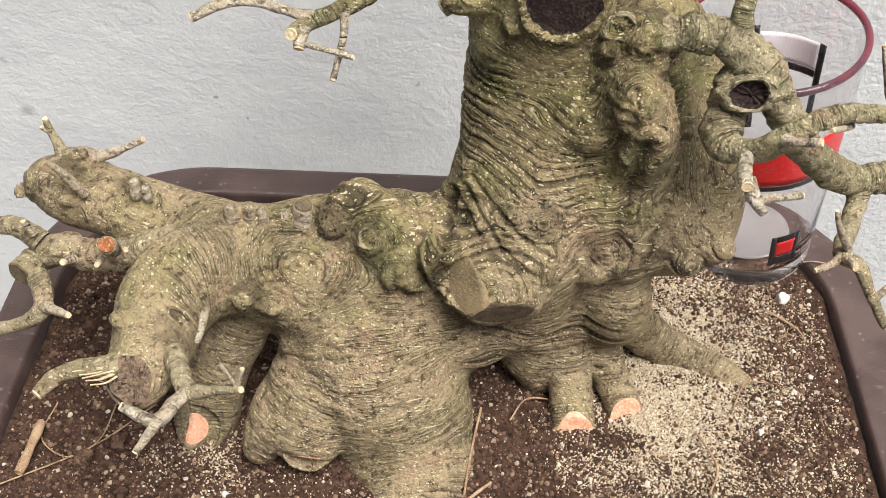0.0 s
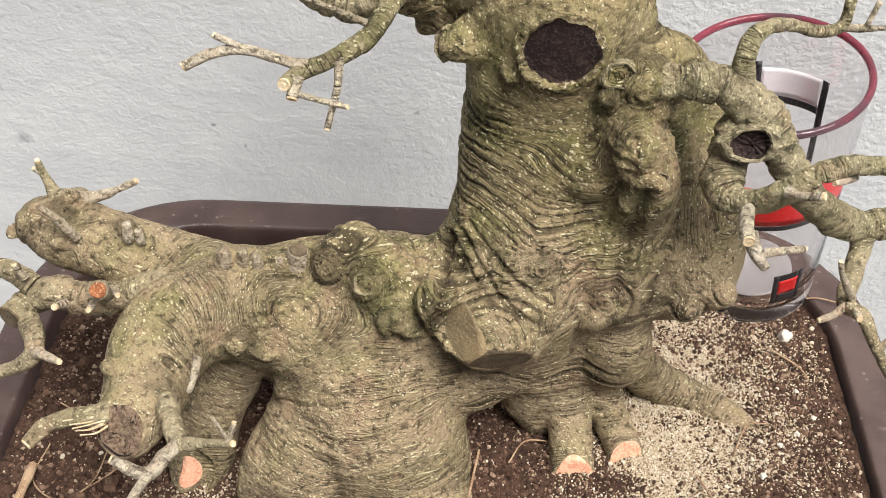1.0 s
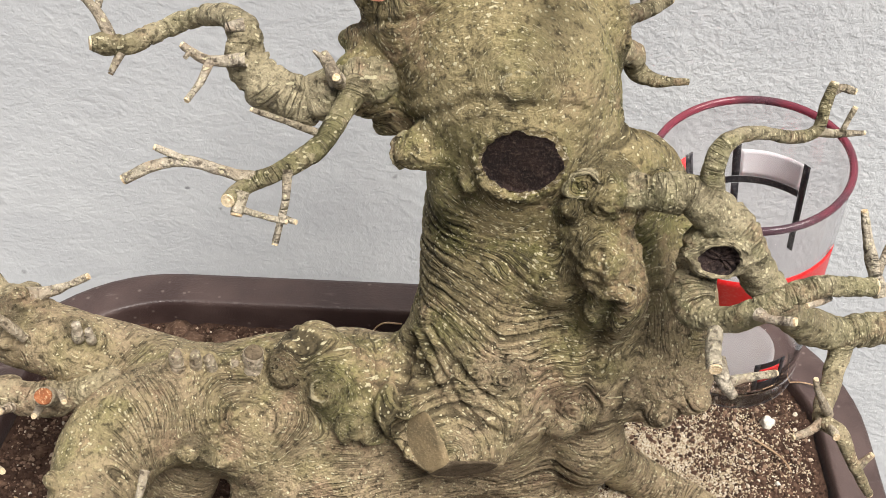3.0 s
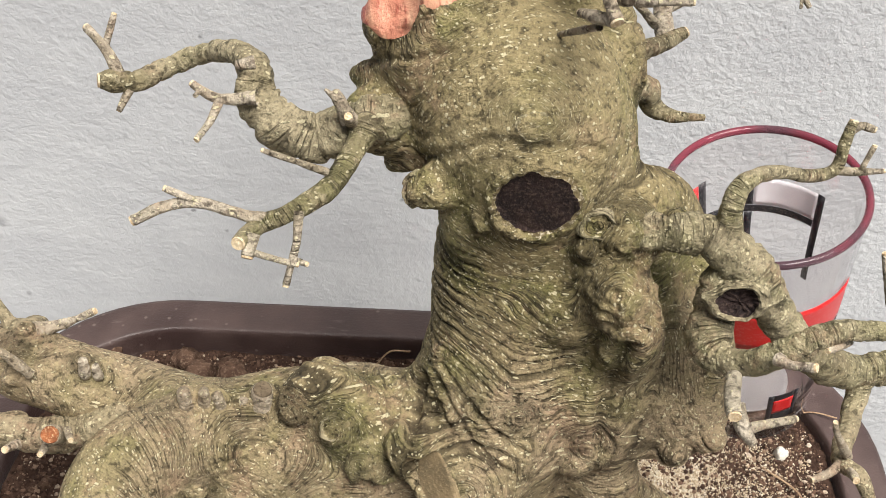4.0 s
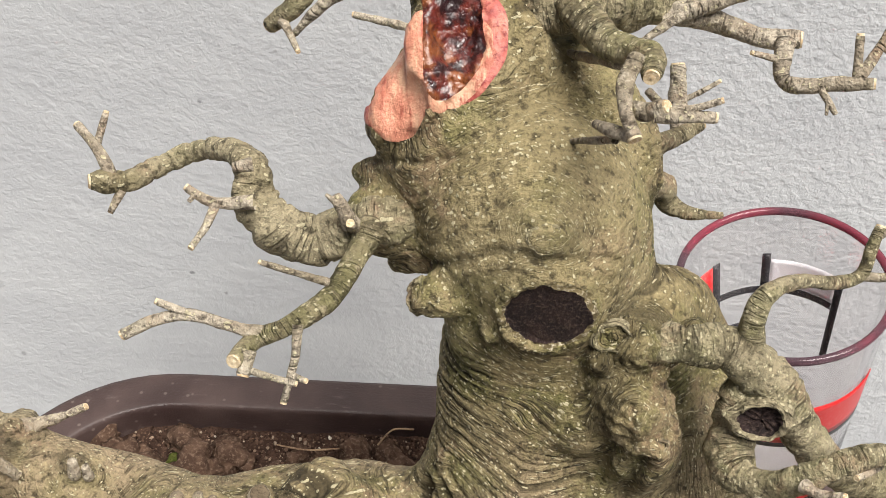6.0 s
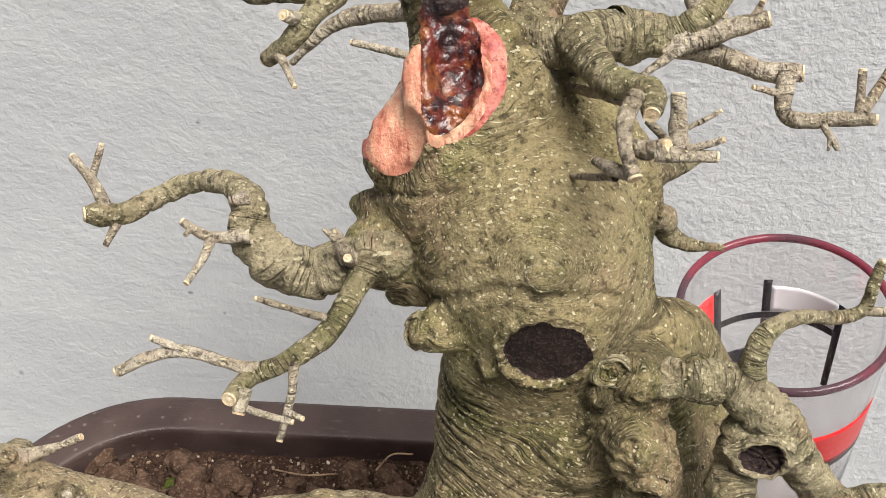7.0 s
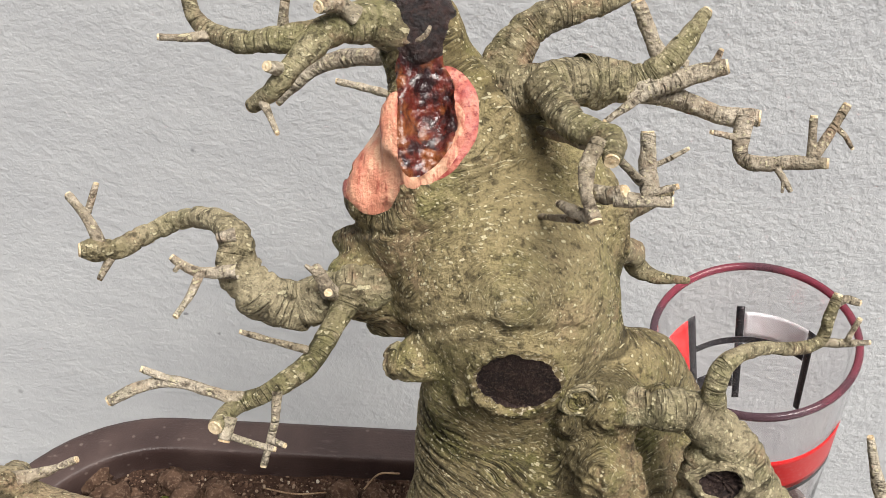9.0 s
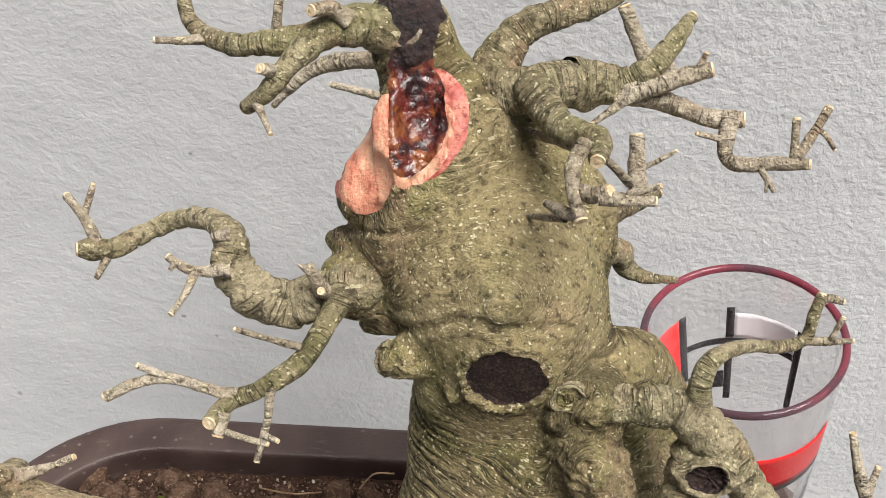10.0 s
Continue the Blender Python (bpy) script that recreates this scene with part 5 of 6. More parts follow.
branch("twig", [(0.1187, 0.5009, 0.2955, 0.0012), (0.1243, 0.5008, 0.2992, 0.0010), (0.1299, 0.5006, 0.3038, 0.0008)], bck, cut="pale")
branch("branch", [(0.1029, 0.4664, 0.2831, 0.0047), (0.1016, 0.4568, 0.2913, 0.0052), (0.1087, 0.4613, 0.2891, 0.0046), (0.1116, 0.4627, 0.2816, 0.0039), (0.1184, 0.4596, 0.2796, 0.0023), (0.1288, 0.4558, 0.2821, 0.0011)], tree, label="short hooked branch beside the trunk")
rgt = branch("branch", [(0.1000, 0.4240, 0.2540, 0.0064), (0.0986, 0.4145, 0.2647, 0.0071), (0.1078, 0.4061, 0.2735, 0.0065), (0.1160, 0.4039, 0.2761, 0.0063), (0.1240, 0.4041, 0.2752, 0.0068), (0.1318, 0.4005, 0.2722, 0.0076), (0.1388, 0.3964, 0.2672, 0.0078), (0.1432, 0.3945, 0.2615, 0.0068), (0.1512, 0.3925, 0.2490, 0.0061), (0.1645, 0.3950, 0.2320, 0.0061), (0.1820, 0.4038, 0.2167, 0.0061), (0.1985, 0.4085, 0.2136, 0.0058), (0.2145, 0.4131, 0.2131, 0.0051)], tree, cut="pale", label="thick mossy branch with peeling bark rings")
old_wound((0.1328, 0.3848, 0.2662), (-0.22, -0.88, 0.42), (1, 0, 0.1), 0.0070, 0.0044, rgt, label="dark hollow wound in the elbow of the branch", deep=0.45, lip=0.12)
branch("twig", [(0.1305, 0.4047, 0.2775, 0.0044), (0.1307, 0.4073, 0.2863, 0.0035), (0.1347, 0.4118, 0.2912, 0.0027), (0.1448, 0.4185, 0.2896, 0.0022), (0.1577, 0.4254, 0.2831, 0.0021), (0.1664, 0.4294, 0.2832, 0.0021), (0.1675, 0.4313, 0.2915, 0.0019), (0.1696, 0.4351, 0.2973, 0.0016)], rgt, cut="pale")
branch("twig", [(0.1685, 0.4329, 0.2949, 0.0014), (0.1721, 0.4349, 0.2961, 0.0014), (0.1762, 0.4348, 0.2951, 0.0012)], rgt, cut="pale")
branch("twig", [(0.1655, 0.4292, 0.2829, 0.0018), (0.1730, 0.4298, 0.2820, 0.0013), (0.1817, 0.4306, 0.2820, 0.0009)], rgt, cut="pale")
branch("twig", [(0.1746, 0.4297, 0.2825, 0.0011), (0.1756, 0.4306, 0.2865, 0.0009), (0.1769, 0.4316, 0.2906, 0.0009)], rgt, cut="pale")
branch("twig", [(0.1869, 0.4050, 0.2143, 0.0050), (0.1867, 0.4003, 0.2079, 0.0039), (0.1826, 0.3900, 0.2049, 0.0035), (0.1760, 0.3737, 0.2070, 0.0031), (0.1795, 0.3655, 0.2094, 0.0027), (0.1849, 0.3610, 0.2005, 0.0020), (0.1934, 0.3588, 0.1865, 0.0017)], rgt, cut="pale")
branch("twig", [(0.1768, 0.3719, 0.2110, 0.0017), (0.1697, 0.3706, 0.2240, 0.0011), (0.1677, 0.3705, 0.2297, 0.0009)], rgt, cut="pale")
branch("twig", [(0.1753, 0.3710, 0.2091, 0.0018), (0.1706, 0.3678, 0.2069, 0.0015), (0.1654, 0.3656, 0.2065, 0.0011)], rgt, cut="pale")
branch("twig", [(0.1769, 0.3700, 0.2091, 0.0018), (0.1770, 0.3628, 0.2114, 0.0014)], rgt, cut="pale")
branch("twig", [(0.1870, 0.3608, 0.1979, 0.0015), (0.1907, 0.3626, 0.2026, 0.0011)], rgt, cut="pale")
rlo = branch("branch", [(0.1342, 0.4010, 0.2650, 0.0068), (0.1308, 0.3970, 0.2590, 0.0074), (0.1282, 0.3910, 0.2530, 0.0073), (0.1270, 0.3860, 0.2498, 0.0073), (0.1288, 0.3800, 0.2480, 0.0056), (0.1352, 0.3740, 0.2520, 0.0042), (0.1424, 0.3705, 0.2592, 0.0043), (0.1500, 0.3700, 0.2668, 0.0036), (0.1591, 0.3719, 0.2697, 0.0033), (0.1753, 0.3737, 0.2687, 0.0030)], tree, cut="pale", label="mossy branch with ringed bark collar")
branch("twig", [(0.1413, 0.3653, 0.2641, 0.0023), (0.1441, 0.3619, 0.2655, 0.0015), (0.1495, 0.3588, 0.2685, 0.0014)], rlo, cut="pale")
branch("twig", [(0.1299, 0.3634, 0.2581, 0.0025), (0.1278, 0.3543, 0.2587, 0.0023), (0.1276, 0.3480, 0.2591, 0.0020)], rlo, cut="pale")
branch("twig", [(0.1295, 0.3536, 0.2566, 0.0023), (0.1307, 0.3474, 0.2548, 0.0021), (0.1340, 0.3449, 0.2511, 0.0014)], rlo)
branch("twig", [(0.1312, 0.3471, 0.2544, 0.0015), (0.1387, 0.3510, 0.2524, 0.0014), (0.1478, 0.3557, 0.2493, 0.0011)], rlo, cut="pale")
branch("twig", [(0.1824, 0.3815, 0.2577, 0.0024), (0.1781, 0.3872, 0.2674, 0.0019), (0.1737, 0.3928, 0.2809, 0.0012)], rlo, cut="pale")
branch("twig", [(0.1803, 0.3839, 0.2613, 0.0014), (0.1825, 0.3887, 0.2710, 0.0010)], rlo, cut="pale")
branch("twig", [(0.1633, 0.3728, 0.2645, 0.0013), (0.1552, 0.3666, 0.2671, 0.0010)], rlo, cut="pale")
branch("callus_lip", [(0.0272, 0.4733, 0.3650, 0.0014), (0.0282, 0.4652, 0.3695, 0.0015), (0.0303, 0.4627, 0.3673, 0.0015), (0.0334, 0.4614, 0.3658, 0.0011), (0.0374, 0.4608, 0.3655, 0.0010), (0.0406, 0.4612, 0.3679, 0.0008), (0.0418, 0.4624, 0.3701, 0.0005)], tree, label="olive bark lip curling round the sawn top")
branch("stub", [(-0.0501, 0.4041, 0.1814, 0.0025), (-0.0478, 0.3967, 0.1885, 0.0028), (-0.0478, 0.3965, 0.1928, 0.0026), (-0.0477, 0.3964, 0.1971, 0.0024)], tree, label="short dry stub on the arching root")
branch("stub", [(-0.0437, 0.4056, 0.1809, 0.0023), (-0.0416, 0.3983, 0.1879, 0.0026), (-0.0412, 0.3981, 0.1923, 0.0023), (-0.0409, 0.3979, 0.1967, 0.0019)], tree, label="short dry stub on the arching root")
branch("stub", [(-0.0379, 0.4054, 0.1801, 0.0022), (-0.0359, 0.3982, 0.1870, 0.0024), (-0.0362, 0.3981, 0.1908, 0.0022), (-0.0366, 0.3979, 0.1945, 0.0019)], tree, label="short dry stub on the arching root")
branch("stub", [(-0.0309, 0.4063, 0.1791, 0.0020), (-0.0291, 0.3992, 0.1859, 0.0022), (-0.0281, 0.3990, 0.1889, 0.0019), (-0.0271, 0.3988, 0.1918, 0.0015)], tree, label="short dry stub on the arching root")
branch("stub", [(-0.0243, 0.4097, 0.1762, 0.0038), (-0.0224, 0.4013, 0.1843, 0.0042), (-0.0213, 0.4012, 0.1895, 0.0040), (-0.0202, 0.4011, 0.1947, 0.0039)], tree, cut="dark", label="short dry stub on the arching root")
branch("stub", [(-0.0917, 0.4156, 0.1829, 0.0022), (-0.0886, 0.4085, 0.1895, 0.0024), (-0.0880, 0.4083, 0.1938, 0.0021), (-0.0875, 0.4081, 0.1980, 0.0018)], tree, label="short dry stub on the arching root")
branch("stub", [(-0.0870, 0.4161, 0.1813, 0.0016), (-0.0842, 0.4094, 0.1875, 0.0018), (-0.0841, 0.4092, 0.1908, 0.0016), (-0.0840, 0.4091, 0.1940, 0.0013)], tree, label="short dry stub on the arching root")
old_wound((0.0690, 0.4060, 0.3122), (0.05, -0.80, 0.60), (1, 0, 0.3), 0.0038, 0.0034, tree, BARK, "rough healed knot", 0.20, 0.12, 13)
old_wound((0.0912, 0.4042, 0.2772), (0.0, -0.85, 0.50), (1, 0, 0.2), 0.0046, 0.0036, tree, BARK, "ringed burl with a closed heart", 0.12, 0.22, 17)
old_wound((0.0339, 0.4130, 0.2813), (-0.62, -0.68, 0.40), (0, 0.4, 1), 0.0042, 0.0034, tree, DARKCUT, "rough broken end of a stub", 0.20, 0.25, 23)
old_wound((0.0062, 0.3868, 0.1925), (0.05, -0.75, 0.62), (1, 0, 0.1), 0.0034, 0.0034, tree, LIMB, "ringed knot with a cracked heart", 0.25, 0.35, 5)

old_wound((0.1058, 0.3895, 0.2462), (0.0, -0.8, 0.6), (1, 0, 0.25), 0.0036, 0.0019, tree, CHAR, "small hollow knot on the burl", 0.6, 0.3, 9)
stb = branch("branch", [(-0.0835, 0.4130, 0.1610, 0.0068), (-0.0793, 0.4029, 0.1711, 0.0076), (-0.0925, 0.3985, 0.1683, 0.0072), (-0.1053, 0.3952, 0.1687, 0.0067), (-0.1183, 0.3951, 0.1718, 0.0067), (-0.1279, 0.3937, 0.1679, 0.0060), (-0.1324, 0.3834, 0.1686, 0.0057)], tree, cut="dark", label="knobbly olive stub branch over the soil")
branch("twig", [(-0.0936, 0.3872, 0.1811, 0.0035), (-0.0925, 0.3803, 0.1899, 0.0036)], stb, cut="rot")
branch("twig", [(-0.1103, 0.3862, 0.1749, 0.0020), (-0.1117, 0.3809, 0.1789, 0.0015)], stb, cut="pale")
branch("twig", [(-0.0973, 0.3831, 0.1794, 0.0017), (-0.0970, 0.3778, 0.1818, 0.0013)], stb, cut="pale")
branch("twig", [(-0.0887, 0.3851, 0.1865, 0.0017), (-0.0853, 0.3797, 0.1884, 0.0011)], stb, cut="pale")
branch("twig", [(-0.1255, 0.3950, 0.1747, 0.0049), (-0.1336, 0.3986, 0.1786, 0.0042), (-0.1445, 0.4024, 0.1766, 0.0038), (-0.1620, 0.4071, 0.1705, 0.0034)], stb)
branch("twig", [(-0.1265, 0.3931, 0.1812, 0.0018), (-0.1292, 0.3938, 0.1871, 0.0013)], stb, cut="pale")
branch("twig", [(-0.1263, 0.3846, 0.1676, 0.0044), (-0.1211, 0.3753, 0.1649, 0.0039), (-0.1215, 0.3700, 0.1619, 0.0035), (-0.1304, 0.3696, 0.1551, 0.0029), (-0.1496, 0.3714, 0.1456, 0.0025)], stb, cut="pale")
branch("twig", [(-0.1201, 0.3705, 0.1653, 0.0026), (-0.1120, 0.3650, 0.1687, 0.0017), (-0.1057, 0.3607, 0.1713, 0.0013)], stb, cut="pale")
tip = branch("branch", [(-0.1181, 0.4354, 0.1835, 0.0053), (-0.1135, 0.4260, 0.1917, 0.0059), (-0.1214, 0.4271, 0.1942, 0.0032), (-0.1244, 0.4294, 0.1987, 0.0020), (-0.1266, 0.4311, 0.2030, 0.0016), (-0.1270, 0.4309, 0.2083, 0.0013)], tree, cut="pale", label="short forked shoot on the cut limb")
branch("twig", [(-0.1263, 0.4308, 0.2018, 0.0011), (-0.1293, 0.4306, 0.2044, 0.0009)], tip, cut="pale")
branch("twig", [(-0.1113, 0.4223, 0.1964, 0.0034), (-0.1063, 0.4269, 0.1940, 0.0027), (-0.0984, 0.4291, 0.1957, 0.0016), (-0.0896, 0.4310, 0.1997, 0.0014)], tip, cut="pale")
branch("twig", [(-0.1070, 0.4044, 0.1928, 0.0022), (-0.1117, 0.4031, 0.2039, 0.0017), (-0.1164, 0.4027, 0.2097, 0.0011)], tip)
trn = branch("branch", [(-0.0837, 0.3514, 0.1568, 0.0055), (-0.0796, 0.3434, 0.1669, 0.0061), (-0.0850, 0.3385, 0.1694, 0.0045), (-0.0954, 0.3380, 0.1686, 0.0037), (-0.1049, 0.3356, 0.1650, 0.0031), (-0.1094, 0.3294, 0.1638, 0.0026)], tree, cut="pale", label="torn side shoot with a pale cut end")
frk = branch("branch", [(-0.0650, 0.3523, 0.1604, 0.0044), (-0.0617, 0.3448, 0.1697, 0.0049), (-0.0569, 0.3341, 0.1735, 0.0038), (-0.0507, 0.3237, 0.1767, 0.0031), (-0.0398, 0.3190, 0.1840, 0.0017), (-0.0295, 0.3147, 0.1909, 0.0013)], tree, cut="pale", label="thin forked shoot below the cut limb")
branch("twig", [(-0.0311, 0.3156, 0.1902, 0.0011), (-0.0290, 0.3185, 0.1966, 0.0009)], frk, cut="pale")
branch("twig", [(-0.0316, 0.3164, 0.1916, 0.0007), (-0.0364, 0.3203, 0.1968, 0.0006)], frk)
branch("twig", [(-0.0505, 0.3234, 0.1775, 0.0025), (-0.0552, 0.3175, 0.1767, 0.0027), (-0.0597, 0.3113, 0.1760, 0.0025), (-0.0707, 0.3129, 0.1810, 0.0017)], frk, cut="pale")
branch("twig", [(-0.0585, 0.3112, 0.1772, 0.0023), (-0.0610, 0.3059, 0.1755, 0.0017), (-0.0643, 0.3007, 0.1729, 0.0013)], frk, cut="pale")
branch("twig", [(-0.0493, 0.3531, 0.1874, 0.0018), (-0.0508, 0.3468, 0.1822, 0.0014), (-0.0516, 0.3426, 0.1803, 0.0010)], frk)
splinter([(-0.0823, 0.3373, 0.1710, 0.0006), (-0.0871, 0.3342, 0.1713, 0.0004), (-0.0934, 0.3331, 0.1710, 0.0001)], trn)
splinter([(-0.0813, 0.3364, 0.1689, 0.0008), (-0.0855, 0.3313, 0.1713, 0.0005), (-0.0905, 0.3311, 0.1705, 0.0001)], trn)
splinter([(-0.0829, 0.3383, 0.1713, 0.0006), (-0.0891, 0.3362, 0.1713, 0.0004), (-0.0966, 0.3351, 0.1702, 0.0001)], trn)
splinter([(-0.0806, 0.3353, 0.1685, 0.0005), (-0.0832, 0.3302, 0.1708, 0.0004), (-0.0888, 0.3301, 0.1694, 0.0001)], trn)
splinter([(-0.0801, 0.3332, 0.1743, 0.0004), (-0.0860, 0.3302, 0.1749, 0.0003), (-0.0908, 0.3301, 0.1731, 0.0001)], trn)
splinter([(-0.0830, 0.3382, 0.1727, 0.0004), (-0.0881, 0.3372, 0.1724, 0.0003), (-0.0930, 0.3361, 0.1712, 0.0001)], trn)


# ---- setting ----
def box_mesh(name, lo, hi, mat):
    bm = bmesh.new()
    bmesh.ops.create_cube(bm, size=1.0)
    for v in bm.verts:
        v.co = [lo[k] + (v.co[k] + 0.5) * (hi[k] - lo[k]) for k in range(3)]
    return bm_mesh(name, bm, mat, False)


thing("wall_back", box_mesh("wall_back", (-3, WALL, -0.7), (3, WALL + 0.15, 2.2), PLASTER), "light grey roughcast plaster wall behind the pot", "wall", kind="structure")
thing("floor", box_mesh("floor", (-3, -3, -0.6), (3, WALL, -0.5), CONCRETE), "grey concrete floor below the pot", "floor", kind="structure")

thing("plinth", box_mesh("plinth", (-0.13, 0.29, -0.5), (0.19, 0.49, 0.0), CONCRETE), "plain grey concrete block under the pot", "plinth", kind="structure")


# ---- pot ----
PX0, PX1, PY0, PY1 = -0.182, 0.246, 0.235, 0.546
RIM = 0.0893


def ring_points(inset, corner, n=14):
    x0, x1, y0, y1 = PX0 + inset, PX1 - inset, PY0 + inset, PY1 - inset
    c = max(corner - inset * 0.8, 0.012)
    pts = []
    for cx, cy, a0 in ((x1 - c, y1 - c, 0), (x0 + c, y1 - c, 90), (x0 + c, y0 + c, 180), (x1 - c, y0 + c, 270)):
        for k in range(n + 1):
            a = radians(a0 + 90 * k / n)
            pts.append((cx + c * math.cos(a), cy + c * math.sin(a)))
    # finely cut straight sides
    fine = []
    for p, q in zip(pts, pts[1:] + pts[:1]):
        m = max(1, int(math.dist(p, q) / 0.01))
        fine += [(p[0] + (q[0] - p[0]) * j / m, p[1] + (q[1] - p[1]) * j / m) for j in range(m)]
    return fine


def swept(name, profile, mat, corner):
    """A closed ring of the rounded rectangle, drawn along a profile of (inset, height)."""
    rings = [ring_points(i, corner) for i, z in profile]
    n = min(len(r) for r in rings)
    rings = [[r[int(k * len(r) / n)] for k in range(n)] for r in rings]
    verts = [(x, y, z) for ring, (i, z) in zip(rings, profile) for x, y in ring]
    faces = [(k * n + j, k * n + (j + 1) % n, (k + 1) * n + (j + 1) % n, (k + 1) * n + j) for k in range(len(profile) - 1) for j in range(n)]
    me = bpy.data.meshes.new(name)
    me.from_pydata(verts, [], faces)
    me.polygons.foreach_set("use_smooth", np.full(len(faces), True))
    me.materials.append(mat)
    bm = bmesh.new()
    bm.from_mesh(me)
    bmesh.ops.recalc_face_normals(bm, faces=bm.faces)
    bm.to_mesh(me)
    bm.free()
    return me


pot = tagged(new("bonsai_pot"), "dark brown rectangular bonsai pot with rounded corners and scuffed lip", "pot")
part("pot_body", swept("pot_body", [(0.030, 0.0), (0.022, 0.004), (0.012, 0.040), (0.007, 0.070), (0.0065, RIM - 0.010)], POT, 0.085), pot)
part("rim", swept("rim", [(0.0065, RIM - 0.0105), (0.0012, RIM - 0.010), (0.0, RIM - 0.008), (0.0004, RIM - 0.003), (0.002, RIM - 0.0008), (0.0045, RIM), (0.019, RIM - 0.0004),
                          (0.0215, RIM - 0.0001), (0.0225, RIM - 0.0008), (0.0231, RIM - 0.003), (0.0235, RIM - 0.009), (0.025, RIM - 0.040)], POT, 0.085), pot, "wide glossy brown lip with pale scuffs")

# ---- soil ----
SX0, SX1, SY0, SY1 = PX0 + 0.0235, PX1 - 0.0235, PY0 + 0.0235, PY1 - 0.0235


def soil_height(x, y):
    p = np.c_[x, y, np.zeros_like(x)]
    z = 0.0815 + 0.0045 * np.exp(-((x - 0.10) / 0.11) ** 2 - ((y - 0.39) / 0.07) ** 2)
    z = z + 0.0022 * octaves(p * 28, 3, 81) + 0.0013 * np.abs(octaves(p * 110, 3, 85)) + 0.0007 * pnoise(p * 380, 88)
    z = z - 0.0075 * (1 / (1 + np.exp(-(y - 0.468) / 0.008))) * (1 / (1 + np.exp((x - 0.10) / 0.01)))
    lump = np.exp(-((x + 0.06) / 0.10) ** 2 - ((y - 0.49) / 0.05) ** 2)
    return z + 0.003 * lump * octaves(p * 75, 2, 91)


nx, ny = 320, 240
gx, gy = np.meshgrid(np.linspace(SX0, SX1, nx), np.linspace(SY0, SY1, ny), indexing="ij")
sv = np.c_[gx.ravel(), gy.ravel(), soil_height(gx.ravel(), gy.ravel())]
ii, jj = np.meshgrid(np.arange(nx - 1), np.arange(ny - 1), indexing="ij")
sf = np.stack([ii * ny + jj, (ii + 1) * ny + jj, (ii + 1) * ny + jj + 1, ii * ny + jj + 1], -1).reshape(-1, 4)
# rounded corners
cr = 0.064
ox = np.maximum(np.maximum(SX0 + cr - sv[:, 0], sv[:, 0] - SX1 + cr), 0)
oy = np.maximum(np.maximum(SY0 + cr - sv[:, 1], sv[:, 1] - SY1 + cr), 0)
keep = np.hypot(ox, oy) < cr
thing("potting_soil", np_mesh("potting_soil", sv, sf[keep[sf].all(1)], EARTH), "dark brown crumbly potting soil filling the pot", "soil", kind="stuff")


def pebble_base(seed, small):
    bm = bmesh.new()
    if small:
        bmesh.ops.create_cube(bm, size=1.3)
        bmesh.ops.triangulate(bm, faces=bm.faces)
    else:
        bmesh.ops.create_icosphere(bm, subdivisions=1, radius=1.0)
    v = np.array([q.co[:] for q in bm.verts])
    f = np.array([[q.index for q in p.verts] for p in bm.faces])
    bm.free()
    rng = np.random.RandomState(seed)
    return v * (0.75 + 0.5 * rng.rand(len(v), 1)), f


def scatter(name, xy, size, mat, label, seed, lift=0.25):
    """Many small uneven grains lying on the soil."""
    rng = np.random.RandomState(seed)
    vs, fs, at = [], [], 0
    z = soil_height(xy[:, 0], xy[:, 1])
    bases = [pebble_base(seed + k, size.max() < 0.0009) for k in range(7)]
    for k in range(7):
        mine = np.arange(k, len(xy), 7)
        b, f = bases[k]
        n = len(mine)
        q = rng.randn(n, 4)
        q /= np.linalg.norm(q, axis=1)[:, None]
        w, x, y, s = q.T
        rot = np.stack([1 - 2 * (y * y + s * s), 2 * (x * y - w * s), 2 * (x * s + w * y), 2 * (x * y + w * s), 1 - 2 * (x * x + s * s), 2 * (y * s - w * x),
                        2 * (x * s - w * y), 2 * (y * s + w * x), 1 - 2 * (x * x + y * y)], -1).reshape(n, 3, 3)
        stretch = 0.7 + 0.6 * rng.rand(n, 1, 3)
        p = np.einsum("nij,nkj->nki", rot, b[None] * stretch) * size[mine][:, None, None]
        p += np.c_[xy[mine], z[mine] + lift * size[mine]][:, None, :]
        vs.append(p.reshape(-1, 3))
        fs.append((f[None] + (np.arange(n) * len(b))[:, None, None]).reshape(-1, 3) + at)
        at += n * len(b)
    thing(name, np_mesh(name, np.vstack(vs), np.vstack(fs), mat, smooth=False), label, "soil", kind="stuff")


rng = np.random.RandomState(5)


def spread(n, x0, x1, y0, y1):
    return np.c_[rng.uniform(x0, x1, n), rng.uniform(y0, y1, n)]


xy = spread(52000, SX0 + 0.003, SX1 - 0.003, 0.30, SY1 - 0.002)
inc = np.hypot(np.maximum(np.maximum(SX0 + cr - xy[:, 0], xy[:, 0] - SX1 + cr), 0), np.maximum(xy[:, 1] - SY1 + cr, 0)) < cr - 0.002
xy = xy[inc]
xy = xy[rng.rand(len(xy)) > 0.93 * np.exp(-((xy[:, 0] - 0.138) / 0.032) ** 2 - ((xy[:, 1] - 0.402) / 0.042) ** 2)]
scatter("soil_grains", xy, 0.00032 + 0.0010 * rng.rand(len(xy)) ** 4.2, GRAIN, "loose brown soil crumbs and pale grains", 11)
n = 27000
c = np.c_[rng.normal(0.136, 0.021, n), rng.normal(0.395, 0.026, n)]
c2 = np.c_[rng.normal(0.148, 0.020, 15000), rng.normal(0.428, 0.022, 15000)]
